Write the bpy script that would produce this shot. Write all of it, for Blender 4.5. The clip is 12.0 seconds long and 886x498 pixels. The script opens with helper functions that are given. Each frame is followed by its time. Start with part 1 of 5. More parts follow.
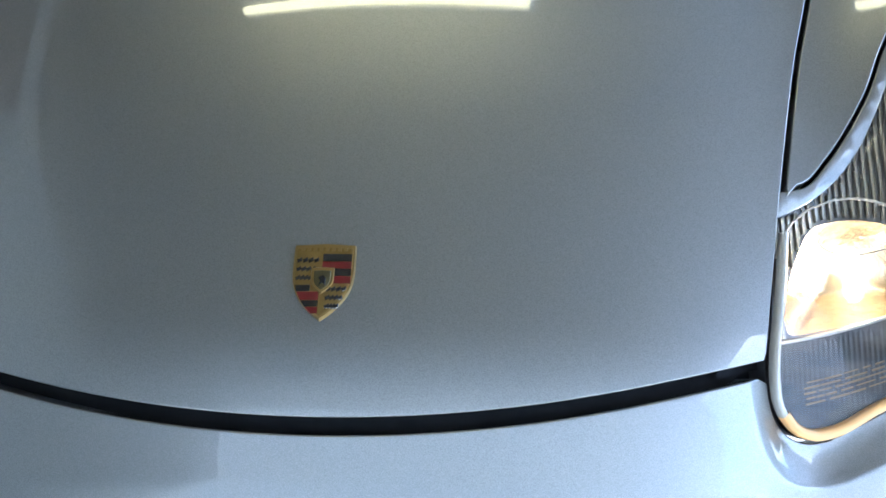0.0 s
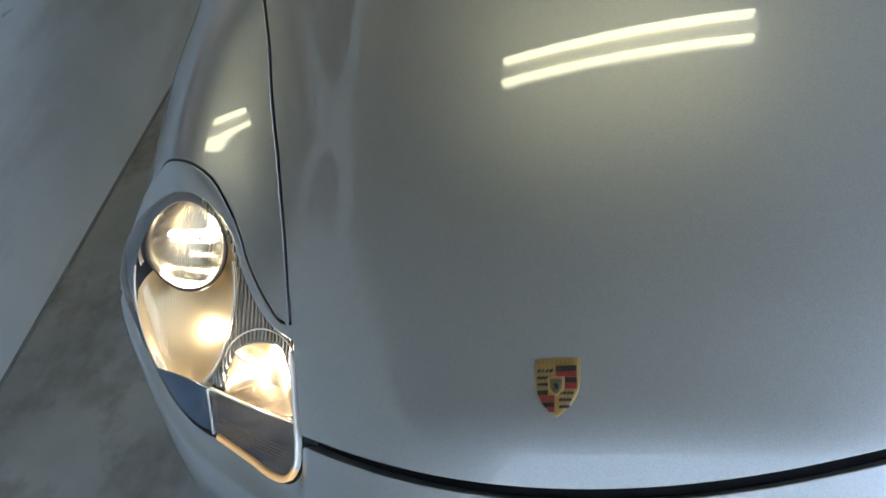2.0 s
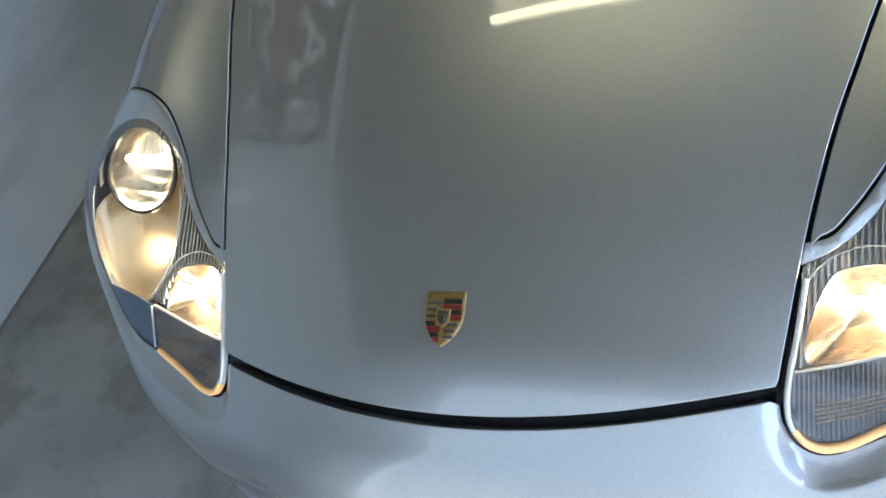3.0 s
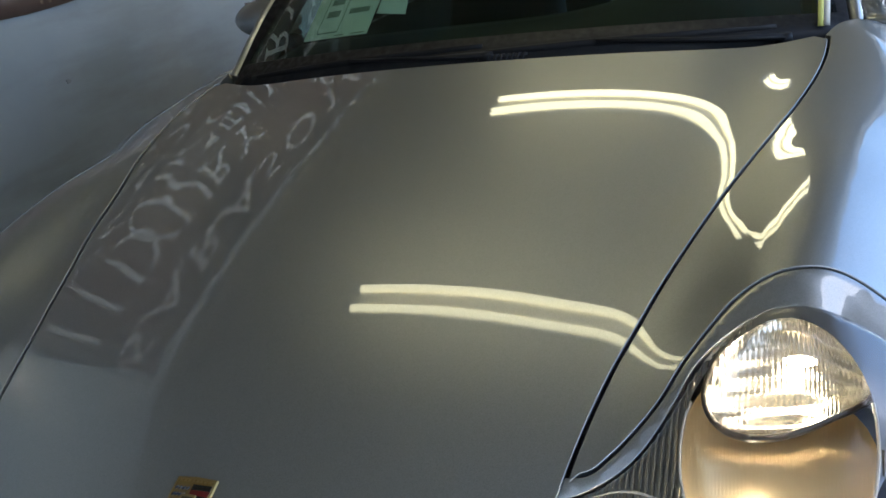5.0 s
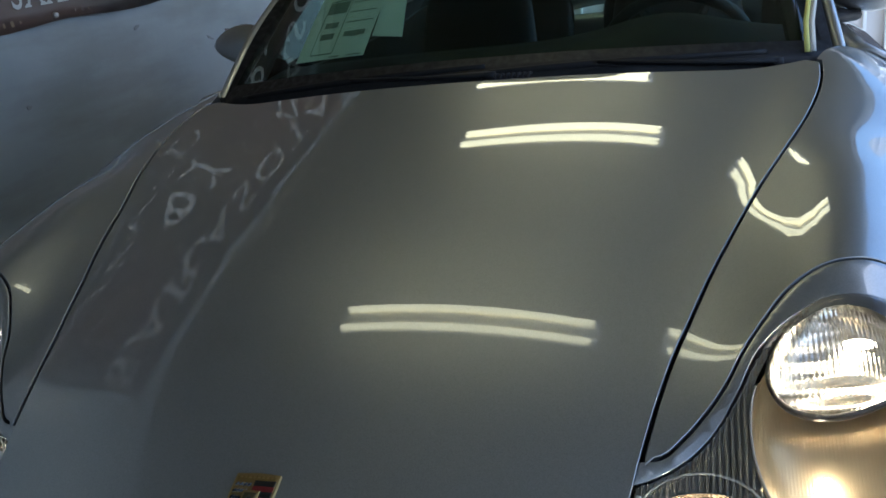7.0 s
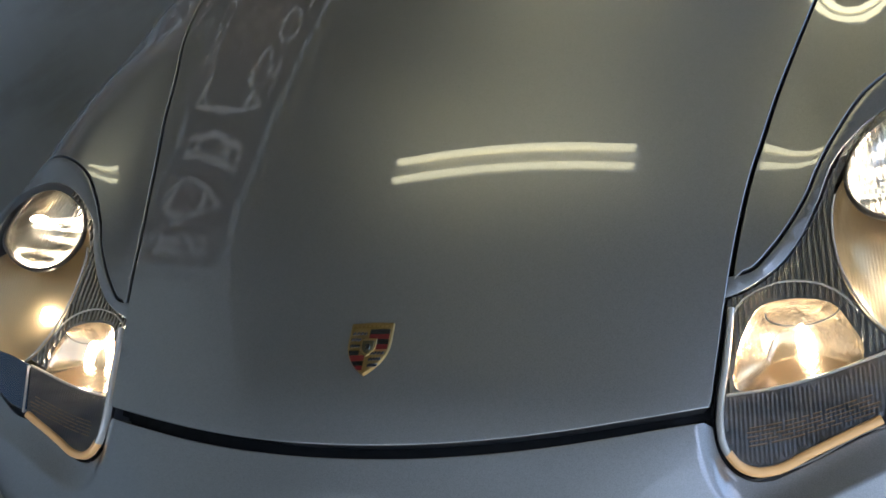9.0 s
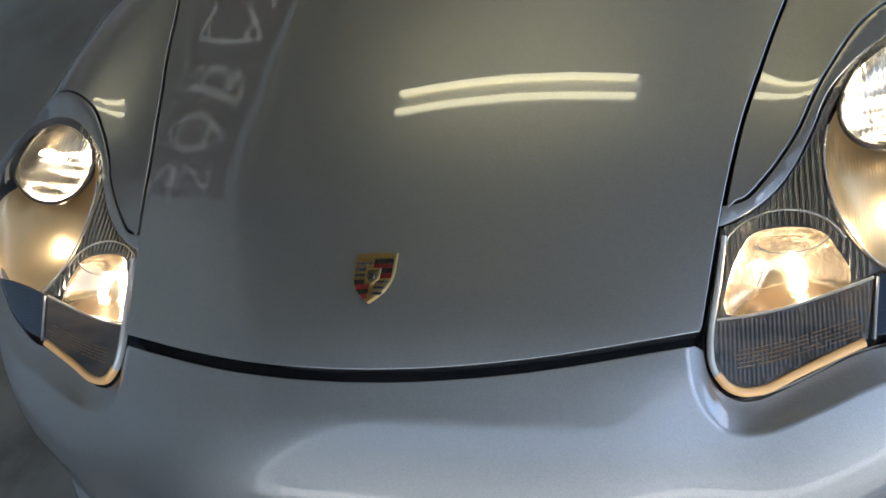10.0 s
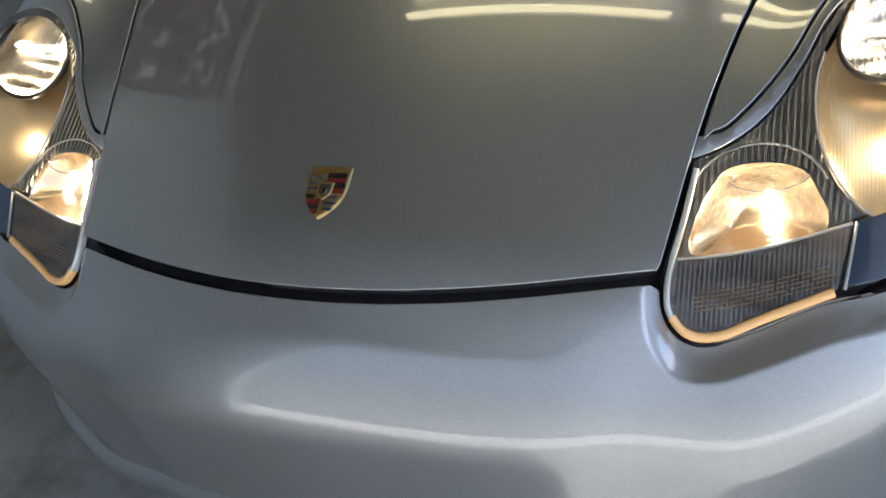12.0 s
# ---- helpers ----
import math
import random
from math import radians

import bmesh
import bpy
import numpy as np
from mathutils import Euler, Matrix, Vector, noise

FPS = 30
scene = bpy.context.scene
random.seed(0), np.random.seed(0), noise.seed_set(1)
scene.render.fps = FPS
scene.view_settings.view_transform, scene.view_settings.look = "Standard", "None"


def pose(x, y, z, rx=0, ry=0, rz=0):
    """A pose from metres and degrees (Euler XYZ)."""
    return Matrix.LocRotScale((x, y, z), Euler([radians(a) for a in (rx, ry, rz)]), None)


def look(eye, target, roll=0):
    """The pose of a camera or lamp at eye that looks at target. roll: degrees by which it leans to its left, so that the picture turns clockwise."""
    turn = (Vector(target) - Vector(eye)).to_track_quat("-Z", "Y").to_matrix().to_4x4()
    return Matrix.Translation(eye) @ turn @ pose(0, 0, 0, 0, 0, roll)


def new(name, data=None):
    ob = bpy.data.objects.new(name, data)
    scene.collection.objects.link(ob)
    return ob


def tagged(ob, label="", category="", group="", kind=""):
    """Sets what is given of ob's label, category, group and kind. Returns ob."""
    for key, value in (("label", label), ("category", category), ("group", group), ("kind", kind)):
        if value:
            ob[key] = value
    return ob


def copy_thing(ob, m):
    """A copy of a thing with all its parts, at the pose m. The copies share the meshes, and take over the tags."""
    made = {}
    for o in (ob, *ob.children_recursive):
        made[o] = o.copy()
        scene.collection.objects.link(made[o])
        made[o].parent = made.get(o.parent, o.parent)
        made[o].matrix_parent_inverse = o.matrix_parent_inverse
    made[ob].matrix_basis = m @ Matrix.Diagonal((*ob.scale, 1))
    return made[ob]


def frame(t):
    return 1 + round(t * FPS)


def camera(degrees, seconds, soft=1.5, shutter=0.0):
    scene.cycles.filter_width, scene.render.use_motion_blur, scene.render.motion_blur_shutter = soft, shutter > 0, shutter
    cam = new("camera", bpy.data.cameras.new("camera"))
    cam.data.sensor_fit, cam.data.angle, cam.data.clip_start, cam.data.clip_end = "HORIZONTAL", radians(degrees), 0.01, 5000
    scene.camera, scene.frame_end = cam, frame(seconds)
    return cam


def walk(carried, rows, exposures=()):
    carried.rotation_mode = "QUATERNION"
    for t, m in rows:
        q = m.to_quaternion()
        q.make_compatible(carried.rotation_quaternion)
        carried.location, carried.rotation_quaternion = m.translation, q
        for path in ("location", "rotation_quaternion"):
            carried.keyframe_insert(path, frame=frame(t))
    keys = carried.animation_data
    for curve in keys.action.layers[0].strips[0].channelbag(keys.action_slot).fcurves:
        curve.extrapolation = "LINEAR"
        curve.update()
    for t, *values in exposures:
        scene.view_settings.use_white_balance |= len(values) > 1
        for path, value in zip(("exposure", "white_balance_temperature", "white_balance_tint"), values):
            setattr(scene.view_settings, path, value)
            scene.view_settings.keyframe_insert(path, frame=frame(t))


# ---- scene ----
cam = camera(54.377, 12.0, soft=1.6)
PATH = [
    (0.00, (0.1501, -0.2234, 1.1862), (0.0698, 0.4749, 0.4748), -4.48),
    (0.50, (0.1819, -0.1896, 1.2588), (-0.0761, 0.4882, 0.5704), -17.76),
    (1.00, (0.2037, -0.1498, 1.3850), (-0.1502, 0.4696, 0.6842), -28.55),
    (1.50, (0.2264, -0.1935, 1.4561), (-0.1541, 0.4372, 0.7798), -29.13),
    (2.00, (0.2755, -0.2505, 1.4553), (-0.1283, 0.3632, 0.7768), -29.25),
    (2.50, (0.3583, -0.2452, 1.4477), (-0.0842, 0.3153, 0.7476), -31.29),
    (2.70, (0.4030, -0.2318, 1.4369), (-0.0637, 0.3023, 0.7319), -33.09),
    (4.30, (0.5546, -0.3201, 1.2592), (0.1278, 0.4464, 0.7792), -16.09),
    (4.50, (0.5570, -0.3172, 1.2540), (0.1519, 0.4733, 0.7946), -13.74),
    (5.00, (0.5698, -0.3274, 1.2141), (0.1996, 0.5253, 0.8456), -8.81),
    (5.50, (0.5681, -0.3477, 1.2118), (0.2287, 0.5467, 0.9203), -8.22),
    (6.00, (0.5474, -0.3793, 1.2117), (0.2301, 0.5357, 0.9626), -7.61),
    (6.50, (0.5027, -0.3824, 1.1977), (0.1917, 0.5285, 0.9260), -7.57),
    (7.00, (0.4417, -0.3972, 1.1812), (0.1452, 0.4992, 0.8518), -7.01),
    (7.50, (0.3887, -0.4325, 1.1606), (0.1105, 0.4645, 0.8170), -6.07),
    (7.70, (0.3703, -0.4281, 1.1341), (0.0896, 0.4648, 0.7823), -6.76),
    (9.30, (0.3810, -0.4576, 1.2383), (0.0607, 0.3382, 0.7243), -15.38),
    (9.50, (0.3670, -0.4710, 1.2420), (0.0601, 0.3245, 0.7196), -14.74),
    (10.00, (0.3914, -0.4645, 1.2366), (0.0637, 0.2950, 0.6747), -15.81),
    (10.50, (0.3935, -0.4643, 1.2313), (0.0655, 0.2668, 0.6330), -15.32),
    (11.00, (0.4116, -0.4420, 1.2315), (0.0683, 0.2517, 0.5982), -16.34),
    (11.50, (0.4275, -0.4375, 1.2139), (0.0746, 0.2458, 0.5748), -15.71),
    (12.00, (0.4677, -0.3984, 1.1866), (0.0885, 0.2860, 0.5637), -15.83),
]


def mount(t, eye, target, roll):
    return t, look(eye, target, roll)


EXPOSURES = [(0, 2.88, 5350, 5), (0.5, 2.58, 5280, 5), (1, 2.58, 5450, 6), (1.5, 2.72, 5540, 6), (2.7, 2.93, 5640, 6), (4.3, 2.32, 5500, 6), (5, 1.96, 5700, 6), (5.5, 1.84, 5800, 6), (6.5, 1.58, 5580, 6), (7.5, 1.52, 5080, 6), (9.3, 1.90, 5740, 9), (10, 2.06, 5840, 9), (12, 2.17, 6080, 10)]
walk(cam, [mount(*row) for row in PATH], EXPOSURES)

# ---- light ----
world = bpy.data.worlds.new("sky")
scene.world = world
world.use_nodes = True
wn = world.node_tree.nodes
sky = wn.new("ShaderNodeTexSky")
sky.sky_type = "NISHITA"
sky.sun_disc = False
SUN_ELEVATION, SUN_TURN = radians(54.0), radians(95)
sky.dust_density, sky.ozone_density = 1.2, 2.8
sky.sun_elevation, sky.sun_rotation = SUN_ELEVATION, SUN_TURN
wn["Background"].inputs["Strength"].default_value = 0.14
world.node_tree.links.new(sky.outputs[0], wn["Background"].inputs["Color"])

sun_dir = Vector((math.sin(SUN_TURN) * math.cos(SUN_ELEVATION), math.cos(SUN_TURN) * math.cos(SUN_ELEVATION), math.sin(SUN_ELEVATION)))
sun = new("sun", bpy.data.lights.new("sun", "SUN"))
sun.data.energy, sun.data.angle, sun.data.color = 5.0, radians(0.5), (1.0, 0.95, 0.88)
sun.matrix_world = look(sun_dir * 20, (0, 0, 0))


# ---- materials ----
def principled(name, colour, rough=0.5, metal=0.0, **more):
    m = bpy.data.materials.new(name)
    m.use_nodes = True
    b = m.node_tree.nodes["Principled BSDF"]
    b.inputs["Base Color"].default_value = (*colour, 1)
    b.inputs["Roughness"].default_value = rough
    b.inputs["Metallic"].default_value = metal
    for key, value in more.items():
        b.inputs[key.replace("_", " ")].default_value = value
    return m


def noise_node(m, scale, detail=4.0, rough=0.55, coords="Object", stretch=None):
    n, l = m.node_tree.nodes, m.node_tree.links
    tc = n.new("ShaderNodeTexCoord")
    out = tc.outputs[coords]
    if stretch:
        mp = n.new("ShaderNodeMapping")
        mp.inputs["Scale"].default_value = stretch
        l.new(out, mp.inputs["Vector"])
        out = mp.outputs[0]
    t = n.new("ShaderNodeTexNoise")
    t.inputs["Scale"].default_value, t.inputs["Detail"].default_value, t.inputs["Roughness"].default_value = scale, detail, rough
    l.new(out, t.inputs["Vector"])
    return t


def vary(m, scale, low, high, lo=0.35, hi=0.65, **kw):
    """Base colour between two tones by noise."""
    n, l = m.node_tree.nodes, m.node_tree.links
    t = noise_node(m, scale, **kw)
    r = n.new("ShaderNodeValToRGB")
    r.color_ramp.elements[0].position, r.color_ramp.elements[0].color = lo, (*low, 1)
    r.color_ramp.elements[1].position, r.color_ramp.elements[1].color = hi, (*high, 1)
    l.new(t.outputs[0], r.inputs[0])
    l.new(r.outputs[0], n["Principled BSDF"].inputs["Base Color"])
    return r


def multiply(m, ramp, scale, low, lo=0.4, hi=0.6, **kw):
    """Lay a second, darker noise over a ramp's colour."""
    n, l = m.node_tree.nodes, m.node_tree.links
    t = noise_node(m, scale, **kw)
    r = n.new("ShaderNodeValToRGB")
    r.color_ramp.elements[0].position, r.color_ramp.elements[0].color = lo, (*low, 1)
    r.color_ramp.elements[1].position, r.color_ramp.elements[1].color = hi, (1, 1, 1, 1)
    l.new(t.outputs[0], r.inputs[0])
    mix = n.new("ShaderNodeMix")
    mix.data_type, mix.blend_type = "RGBA", "MULTIPLY"
    mix.inputs[0].default_value = 1
    l.new(ramp.outputs[0], mix.inputs[6])
    l.new(r.outputs[0], mix.inputs[7])
    l.new(mix.outputs[2], n["Principled BSDF"].inputs["Base Color"])


def bump(m, scale, strength, distance=0.002, **kw):
    n, l = m.node_tree.nodes, m.node_tree.links
    t = noise_node(m, scale, **kw)
    b = n.new("ShaderNodeBump")
    b.inputs["Strength"].default_value, b.inputs["Distance"].default_value = strength, distance
    l.new(t.outputs[0], b.inputs["Height"])
    l.new(b.outputs[0], n["Principled BSDF"].inputs["Normal"])


def rough_vary(m, scale, low, high, **kw):
    n, l = m.node_tree.nodes, m.node_tree.links
    t = noise_node(m, scale, **kw)
    r = n.new("ShaderNodeMapRange")
    r.inputs[1].default_value, r.inputs[2].default_value, r.inputs[3].default_value, r.inputs[4].default_value = 0.3, 0.7, low, high
    l.new(t.outputs[0], r.inputs[0])
    l.new(r.outputs[0], n["Principled BSDF"].inputs["Roughness"])


def emitter(name, colour, strength):
    m = principled(name, colour, 0.5)
    b = m.node_tree.nodes["Principled BSDF"]
    b.inputs["Emission Color"].default_value = (*colour, 1)
    b.inputs["Emission Strength"].default_value = strength
    return m


PAINT = principled("silver_paint", (0.4, 0.4, 0.4), 0.42, 0.85, Coat_Weight=1.0, Coat_Roughness=0.006, Coat_IOR=1.6)
vary(PAINT, 1600, (0.215, 0.22, 0.22), (0.315, 0.32, 0.32), detail=1.0)
BLACK = principled("black_rubber_and_shade", (0.008, 0.008, 0.009), 0.6, Specular_IOR_Level=0.2)
rough_vary(BLACK, 60, 0.45, 0.7)
TRIM_BLACK = principled("black_plastic", (0.008, 0.008, 0.009), 0.6, Specular_IOR_Level=0.2)
bump(TRIM_BLACK, 900, 0.25, 0.0005)
GLASS = principled("clear_glass", (0.97, 0.99, 0.98), 0.0, 0.0, Transmission_Weight=1.0, IOR=1.45)
TINTED = principled("tinted_glass", (0.42, 0.60, 0.56), 0.0, 0.0, Transmission_Weight=1.0, IOR=1.27)
FLUTED = principled("fluted_glass", (0.98, 0.96, 0.92), 0.06, 0.0, Transmission_Weight=1.0, IOR=1.3)
LENS = principled("headlamp_polycarbonate", (0.97, 0.97, 0.96), 0.02, 0.0, Transmission_Weight=1.0, IOR=1.3)
CHROME = principled("reflector_chrome", (0.86, 0.80, 0.68), 0.13, 0.95)
SURROUND = principled("beige_lamp_surround", (0.62, 0.55, 0.44), 0.35, 0.15)
FOG_GOLD = principled("fog_reflector_gold", (0.80, 0.64, 0.45), 0.17, 0.95)
bump(FOG_GOLD, 120, 0.3, 0.002)
SATIN = principled("satin_reflector", (0.46, 0.36, 0.21), 0.34, 0.55)
fine = SATIN.node_tree.nodes.new("ShaderNodeTexWave")
fine.inputs["Scale"].default_value, fine.inputs["Distortion"].default_value = 95.0, 0.0
ridges = SATIN.node_tree.nodes.new("ShaderNodeBump")
ridges.inputs["Strength"].default_value, ridges.inputs["Distance"].default_value = 0.14, 0.0006
where = SATIN.node_tree.nodes.new("ShaderNodeTexCoord")
SATIN.node_tree.links.new(where.outputs["Object"], fine.inputs["Vector"])
SATIN.node_tree.links.new(fine.outputs["Fac"], ridges.inputs["Height"])
SATIN.node_tree.links.new(ridges.outputs[0], SATIN.node_tree.nodes["Principled BSDF"].inputs["Normal"])
RING_GREY = principled("grey_lamp_ring", (0.08, 0.07, 0.06), 0.3, 0.6)
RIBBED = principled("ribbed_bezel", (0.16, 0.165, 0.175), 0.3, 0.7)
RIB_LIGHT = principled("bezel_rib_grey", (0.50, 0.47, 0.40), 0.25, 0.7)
HOUSING = principled("headlamp_housing", (0.06, 0.06, 0.065), 0.4)
SMOKED = principled("smoked_indicator_lens", (0.07, 0.065, 0.06), 0.34, 0.1, Coat_Weight=0.3)
vary(SMOKED, 22, (0.045, 0.045, 0.048), (0.13, 0.11, 0.09), stretch=(0.5, 1.6, 1.6))
MARKER = principled("dark_blue_side_lens", (0.02, 0.045, 0.09), 0.08, 0.2, Coat_Weight=1.0)
# Amber bulb light caught by the lens edge, put into its colour.
AMBER = principled("amber_lit_edge", (0.82, 0.46, 0.17), 0.35, 0.0, Coat_Weight=0.3)
# Tone of the turn signal's painted glints.
GLINT_AMBER = principled("amber_glint_tone", (0.25, 0.165, 0.095), 0.3, 0.6)
CLEAR_EDGE = principled("clear_lens_edge", (0.55, 0.53, 0.48), 0.15, 0.2, Coat_Weight=1.0)
BULB = emitter("lit_bulb", (1.0, 0.82, 0.58), 30.0)
GOLD = principled("gold_enamel", (0.40, 0.28, 0.11), 0.28, 0.95)
bump(GOLD, 700, 0.5, 0.0006)
RED = principled("red_enamel", (0.11, 0.010, 0.010), 0.2, 0.0, Coat_Weight=1.0)
DARK_ENAMEL = principled("black_enamel", (0.01, 0.01, 0.01), 0.15, 0.0, Coat_Weight=1.0)
CABIN = principled("cabin_black_vinyl", (0.009, 0.010, 0.011), 0.6, Specular_IOR_Level=0.25)
bump(CABIN, 500, 0.3, 0.001)
LEATHER = principled("black_leather", (0.009, 0.0105, 0.012), 0.5, Specular_IOR_Level=0.3)
bump(LEATHER, 300, 0.35, 0.001)
TYRE = principled("tyre_rubber", (0.02, 0.02, 0.02), 0.8)
ALLOY = principled("alloy_wheel", (0.55, 0.55, 0.56), 0.3, 0.9)
PAPER = principled("printed_paper", (0.72, 0.78, 0.74), 0.7)
vary(PAPER, 9, (0.80, 0.84, 0.81), (0.87, 0.90, 0.88))
TEAL = principled("teal_print", (0.03, 0.30, 0.27), 0.6)
INK = principled("grey_print", (0.26, 0.30, 0.28), 0.7)

WALL = principled("painted_wall", (0.72, 0.72, 0.70), 0.38)
_r = vary(WALL, 1.3, (0.28, 0.305, 0.32), (0.36, 0.38, 0.395), detail=6)
multiply(WALL, _r, 0.9, (0.80, 0.78, 0.74), 0.36, 0.52, stretch=(1, 1, 5), detail=8)
bump(WALL, 14, 0.25, 0.004, detail=6)
CONCRETE = principled("stained_concrete", (0.4, 0.4, 0.38), 0.55)
_r = vary(CONCRETE, 2.2, (0.17, 0.175, 0.175), (0.25, 0.25, 0.245), detail=8)
multiply(CONCRETE, _r, 3.3, (0.56, 0.52, 0.47), 0.34, 0.50, detail=10, rough=0.65)
bump(CONCRETE, 40, 0.3, 0.003, detail=8)
rough_vary(CONCRETE, 5, 0.4, 0.7)
ASPHALT = principled("yard_concrete", (0.06, 0.06, 0.06), 0.85)
vary(ASPHALT, 30, (0.44, 0.43, 0.41), (0.54, 0.53, 0.51), detail=8)
CEILING = principled("ceiling_board", (0.46, 0.43, 0.36), 0.7)
vary(CEILING, 1.5, (0.085, 0.071, 0.036), (0.125, 0.105, 0.056), detail=6)
PANEL = principled("beige_steel_panel", (0.62, 0.56, 0.53), 0.35)
vary(PANEL, 1.1, (0.74, 0.69, 0.66), (0.82, 0.77, 0.745), detail=6)
# White for the glints along the wall's ribs, and for the door frame.
RIB_GLINT_FRAME = principled("rib_glint_frame_white", (0.85, 0.85, 0.84), 0.25)
VINYL = principled("brown_banner_vinyl", (0.11, 0.075, 0.06), 0.32)
vary(VINYL, 0.9, (0.028, 0.022, 0.022), (0.12, 0.076, 0.06), 0.40, 0.58, detail=3)
bump(VINYL, 3, 0.6, 0.03, detail=2)
LETTER = principled("white_print", (0.54, 0.52, 0.50), 0.4)
STEEL = principled("galvanised_steel", (0.6, 0.6, 0.6), 0.35, 1.0)
TUBE = emitter("fluorescent_tube", (1.0, 0.86, 0.50), 2.0)
ENAMEL = principled("white_enamel", (0.8, 0.79, 0.74), 0.4)


# ---- mesh helpers ----
def part(name, bm, material, parent=None, label="", smooth=True, kind=""):
    me = bpy.data.meshes.new(name)
    bm.normal_update()
    bm.to_mesh(me)
    bm.free()
    me.materials.append(material)
    if smooth:
        me.polygons.foreach_set("use_smooth", [True] * len(me.polygons))
    ob = new(name, me)
    if parent:
        ob.parent = parent
    return tagged(ob, label, kind=kind)


def mesh_part(name, verts, faces, material, parent=None, label="", normals=None, smooth=True, kind=""):
    me = bpy.data.meshes.new(name)
    me.from_pydata([tuple(map(float, v)) for v in verts], [], [tuple(map(int, q)) for q in faces])
    me.materials.append(material)
    if smooth:
        me.polygons.foreach_set("use_smooth", [True] * len(me.polygons))
    me.update()
    if normals is not None:
        me.normals_split_custom_set_from_vertices([tuple(map(float, n)) for n in normals])
    ob = new(name, me)
    if parent:
        ob.parent = parent
    return tagged(ob, label, kind=kind)


def empty(name, label, category, at=(0, 0, 0), group=""):
    ob = new(name)
    ob.location = at
    ob.empty_display_size = 0.1
    return tagged(ob, label, category, group)


def box_bm(lo, hi, bevel=0.0, seg=2):
    bm = bmesh.new()
    bmesh.ops.create_cube(bm, size=1)
    for v in bm.verts:
        v.co = Vector([(a + b) / 2 + c * (b - a) for a, b, c in zip(lo, hi, v.co)])
    if bevel:
        bmesh.ops.bevel(bm, geom=bm.edges[:], offset=bevel, segments=seg, affect="EDGES", profile=0.6)
    return bm


def tube_mesh(path, radius, seg=10, squash=None, closed=False, cap=True):
    """Verts and faces of a tube along a path; radius may vary."""
    path = [Vector(p) for p in path]
    n = len(path)
    rad = radius if isinstance(radius, (list, tuple)) else [radius] * n
    verts, faces = [], []
    up = Vector((0, 0, 1))
    for i, p in enumerate(path):
        a = path[i - 1] if i or closed else p
        b = path[(i + 1) % n] if i < n - 1 or closed else p
        t = (b - a).normalized()
        s = t.cross(up)
        if s.length < 1e-4:
            s = t.cross(Vector((0, 1, 0)))
        s.normalize()
        w = s.cross(t)
        for k in range(seg):
            c, d = math.cos(2 * math.pi * k / seg), math.sin(2 * math.pi * k / seg)
            e = squash or 1.0
            verts.append(p + s * (rad[i] * c) + w * (rad[i] * d * e))
    for i in range(n if closed else n - 1):
        for k in range(seg):
            j = (i + 1) % n
            faces.append((i * seg + k, i * seg + (k + 1) % seg, j * seg + (k + 1) % seg, j * seg + k))
    if cap and not closed:
        faces.append(tuple(range(seg - 1, -1, -1)))
        faces.append(tuple(range((n - 1) * seg, n * seg)))
    return verts, faces


def grid_mesh(rows, wrap=False):
    """Quads over a list of equal rows of points."""
    n = len(rows[0])
    verts = [p for r in rows for p in r]
    faces = []
    for i in range(len(rows) - 1):
        for k in range(n if wrap else n - 1):
            j = (k + 1) % n
            faces.append((i * n + k, i * n + j, (i + 1) * n + j, (i + 1) * n + k))
    return verts, faces


def thick_grid(rows, depth):
    """A curved sheet with thickness: rows of points, depth along the sheet's own normal."""
    g = np.array([[tuple(p) for p in r] for r in rows], float)
    a, b = np.gradient(g, axis=0), np.gradient(g, axis=1)
    n = np.cross(a, b)
    n /= np.linalg.norm(n, axis=2, keepdims=True) + 1e-12
    h = g + n * depth
    back = depth < 0
    R, K = g.shape[:2]
    verts = list(g.reshape(-1, 3)) + list(h.reshape(-1, 3))
    o = R * K
    faces = []
    for i in range(R - 1):
        for k in range(K - 1):
            q = (i * K + k, i * K + k + 1, (i + 1) * K + k + 1, (i + 1) * K + k)
            faces.append(q[::-1] if back else q)
            faces.append(tuple(o + v for v in (q if back else q[::-1])))
    ring = [k for k in range(K)] + [i * K + K - 1 for i in range(1, R)] + [(R - 1) * K + k for k in range(K - 2, -1, -1)] + [i * K for i in range(R - 2, 0, -1)]
    for u, v in zip(ring, ring[1:] + ring[:1]):
        faces.append((u, v, o + v, o + u) if back else (v, u, o + u, o + v))
    return verts, faces


# ---- the setting ----
WX, BACK, FRONT, RIGHT, TOP = -1.94, 7.4, -0.9, 3.3, 2.66
EAVE = 1.95  # where the ceiling ends, open to the yard
LEAN = math.atan(0.0350)  # the wall's turn against the car


def slab(name, lo, hi, material, label, category):
    ob = part(name, box_bm(lo, hi), material, smooth=False, kind="structure")
    return tagged(ob, label, category)


slab("ground", (-300, -300, -0.5), (300, 300, -0.02), ASPHALT, "worn grey concrete yard outside the building", "ground")
slab("floor", (WX - 0.6, FRONT - 0.2, -0.2), (RIGHT + 0.2, BACK + 0.2, 0.0), CONCRETE, "stained grey concrete floor of the showroom", "floor")
west = slab("wall_west", (-0.2, FRONT - 0.1, 0), (0, BACK + 0.2, TOP), WALL, "pale grey-blue painted wall with marks and scuffs", "wall")
beam = slab("trim", (0.003, FRONT, 2.515), (0.03, BACK, TOP - 0.003), CEILING, "dull brown board along the top of the wall", "trim")
slab("ceiling", (WX - 0.6, FRONT - 0.2, TOP), (EAVE + 0.2, BACK + 0.2, TOP + 0.15), CEILING, "dull brown ceiling boards with fluorescent lights", "ceiling")
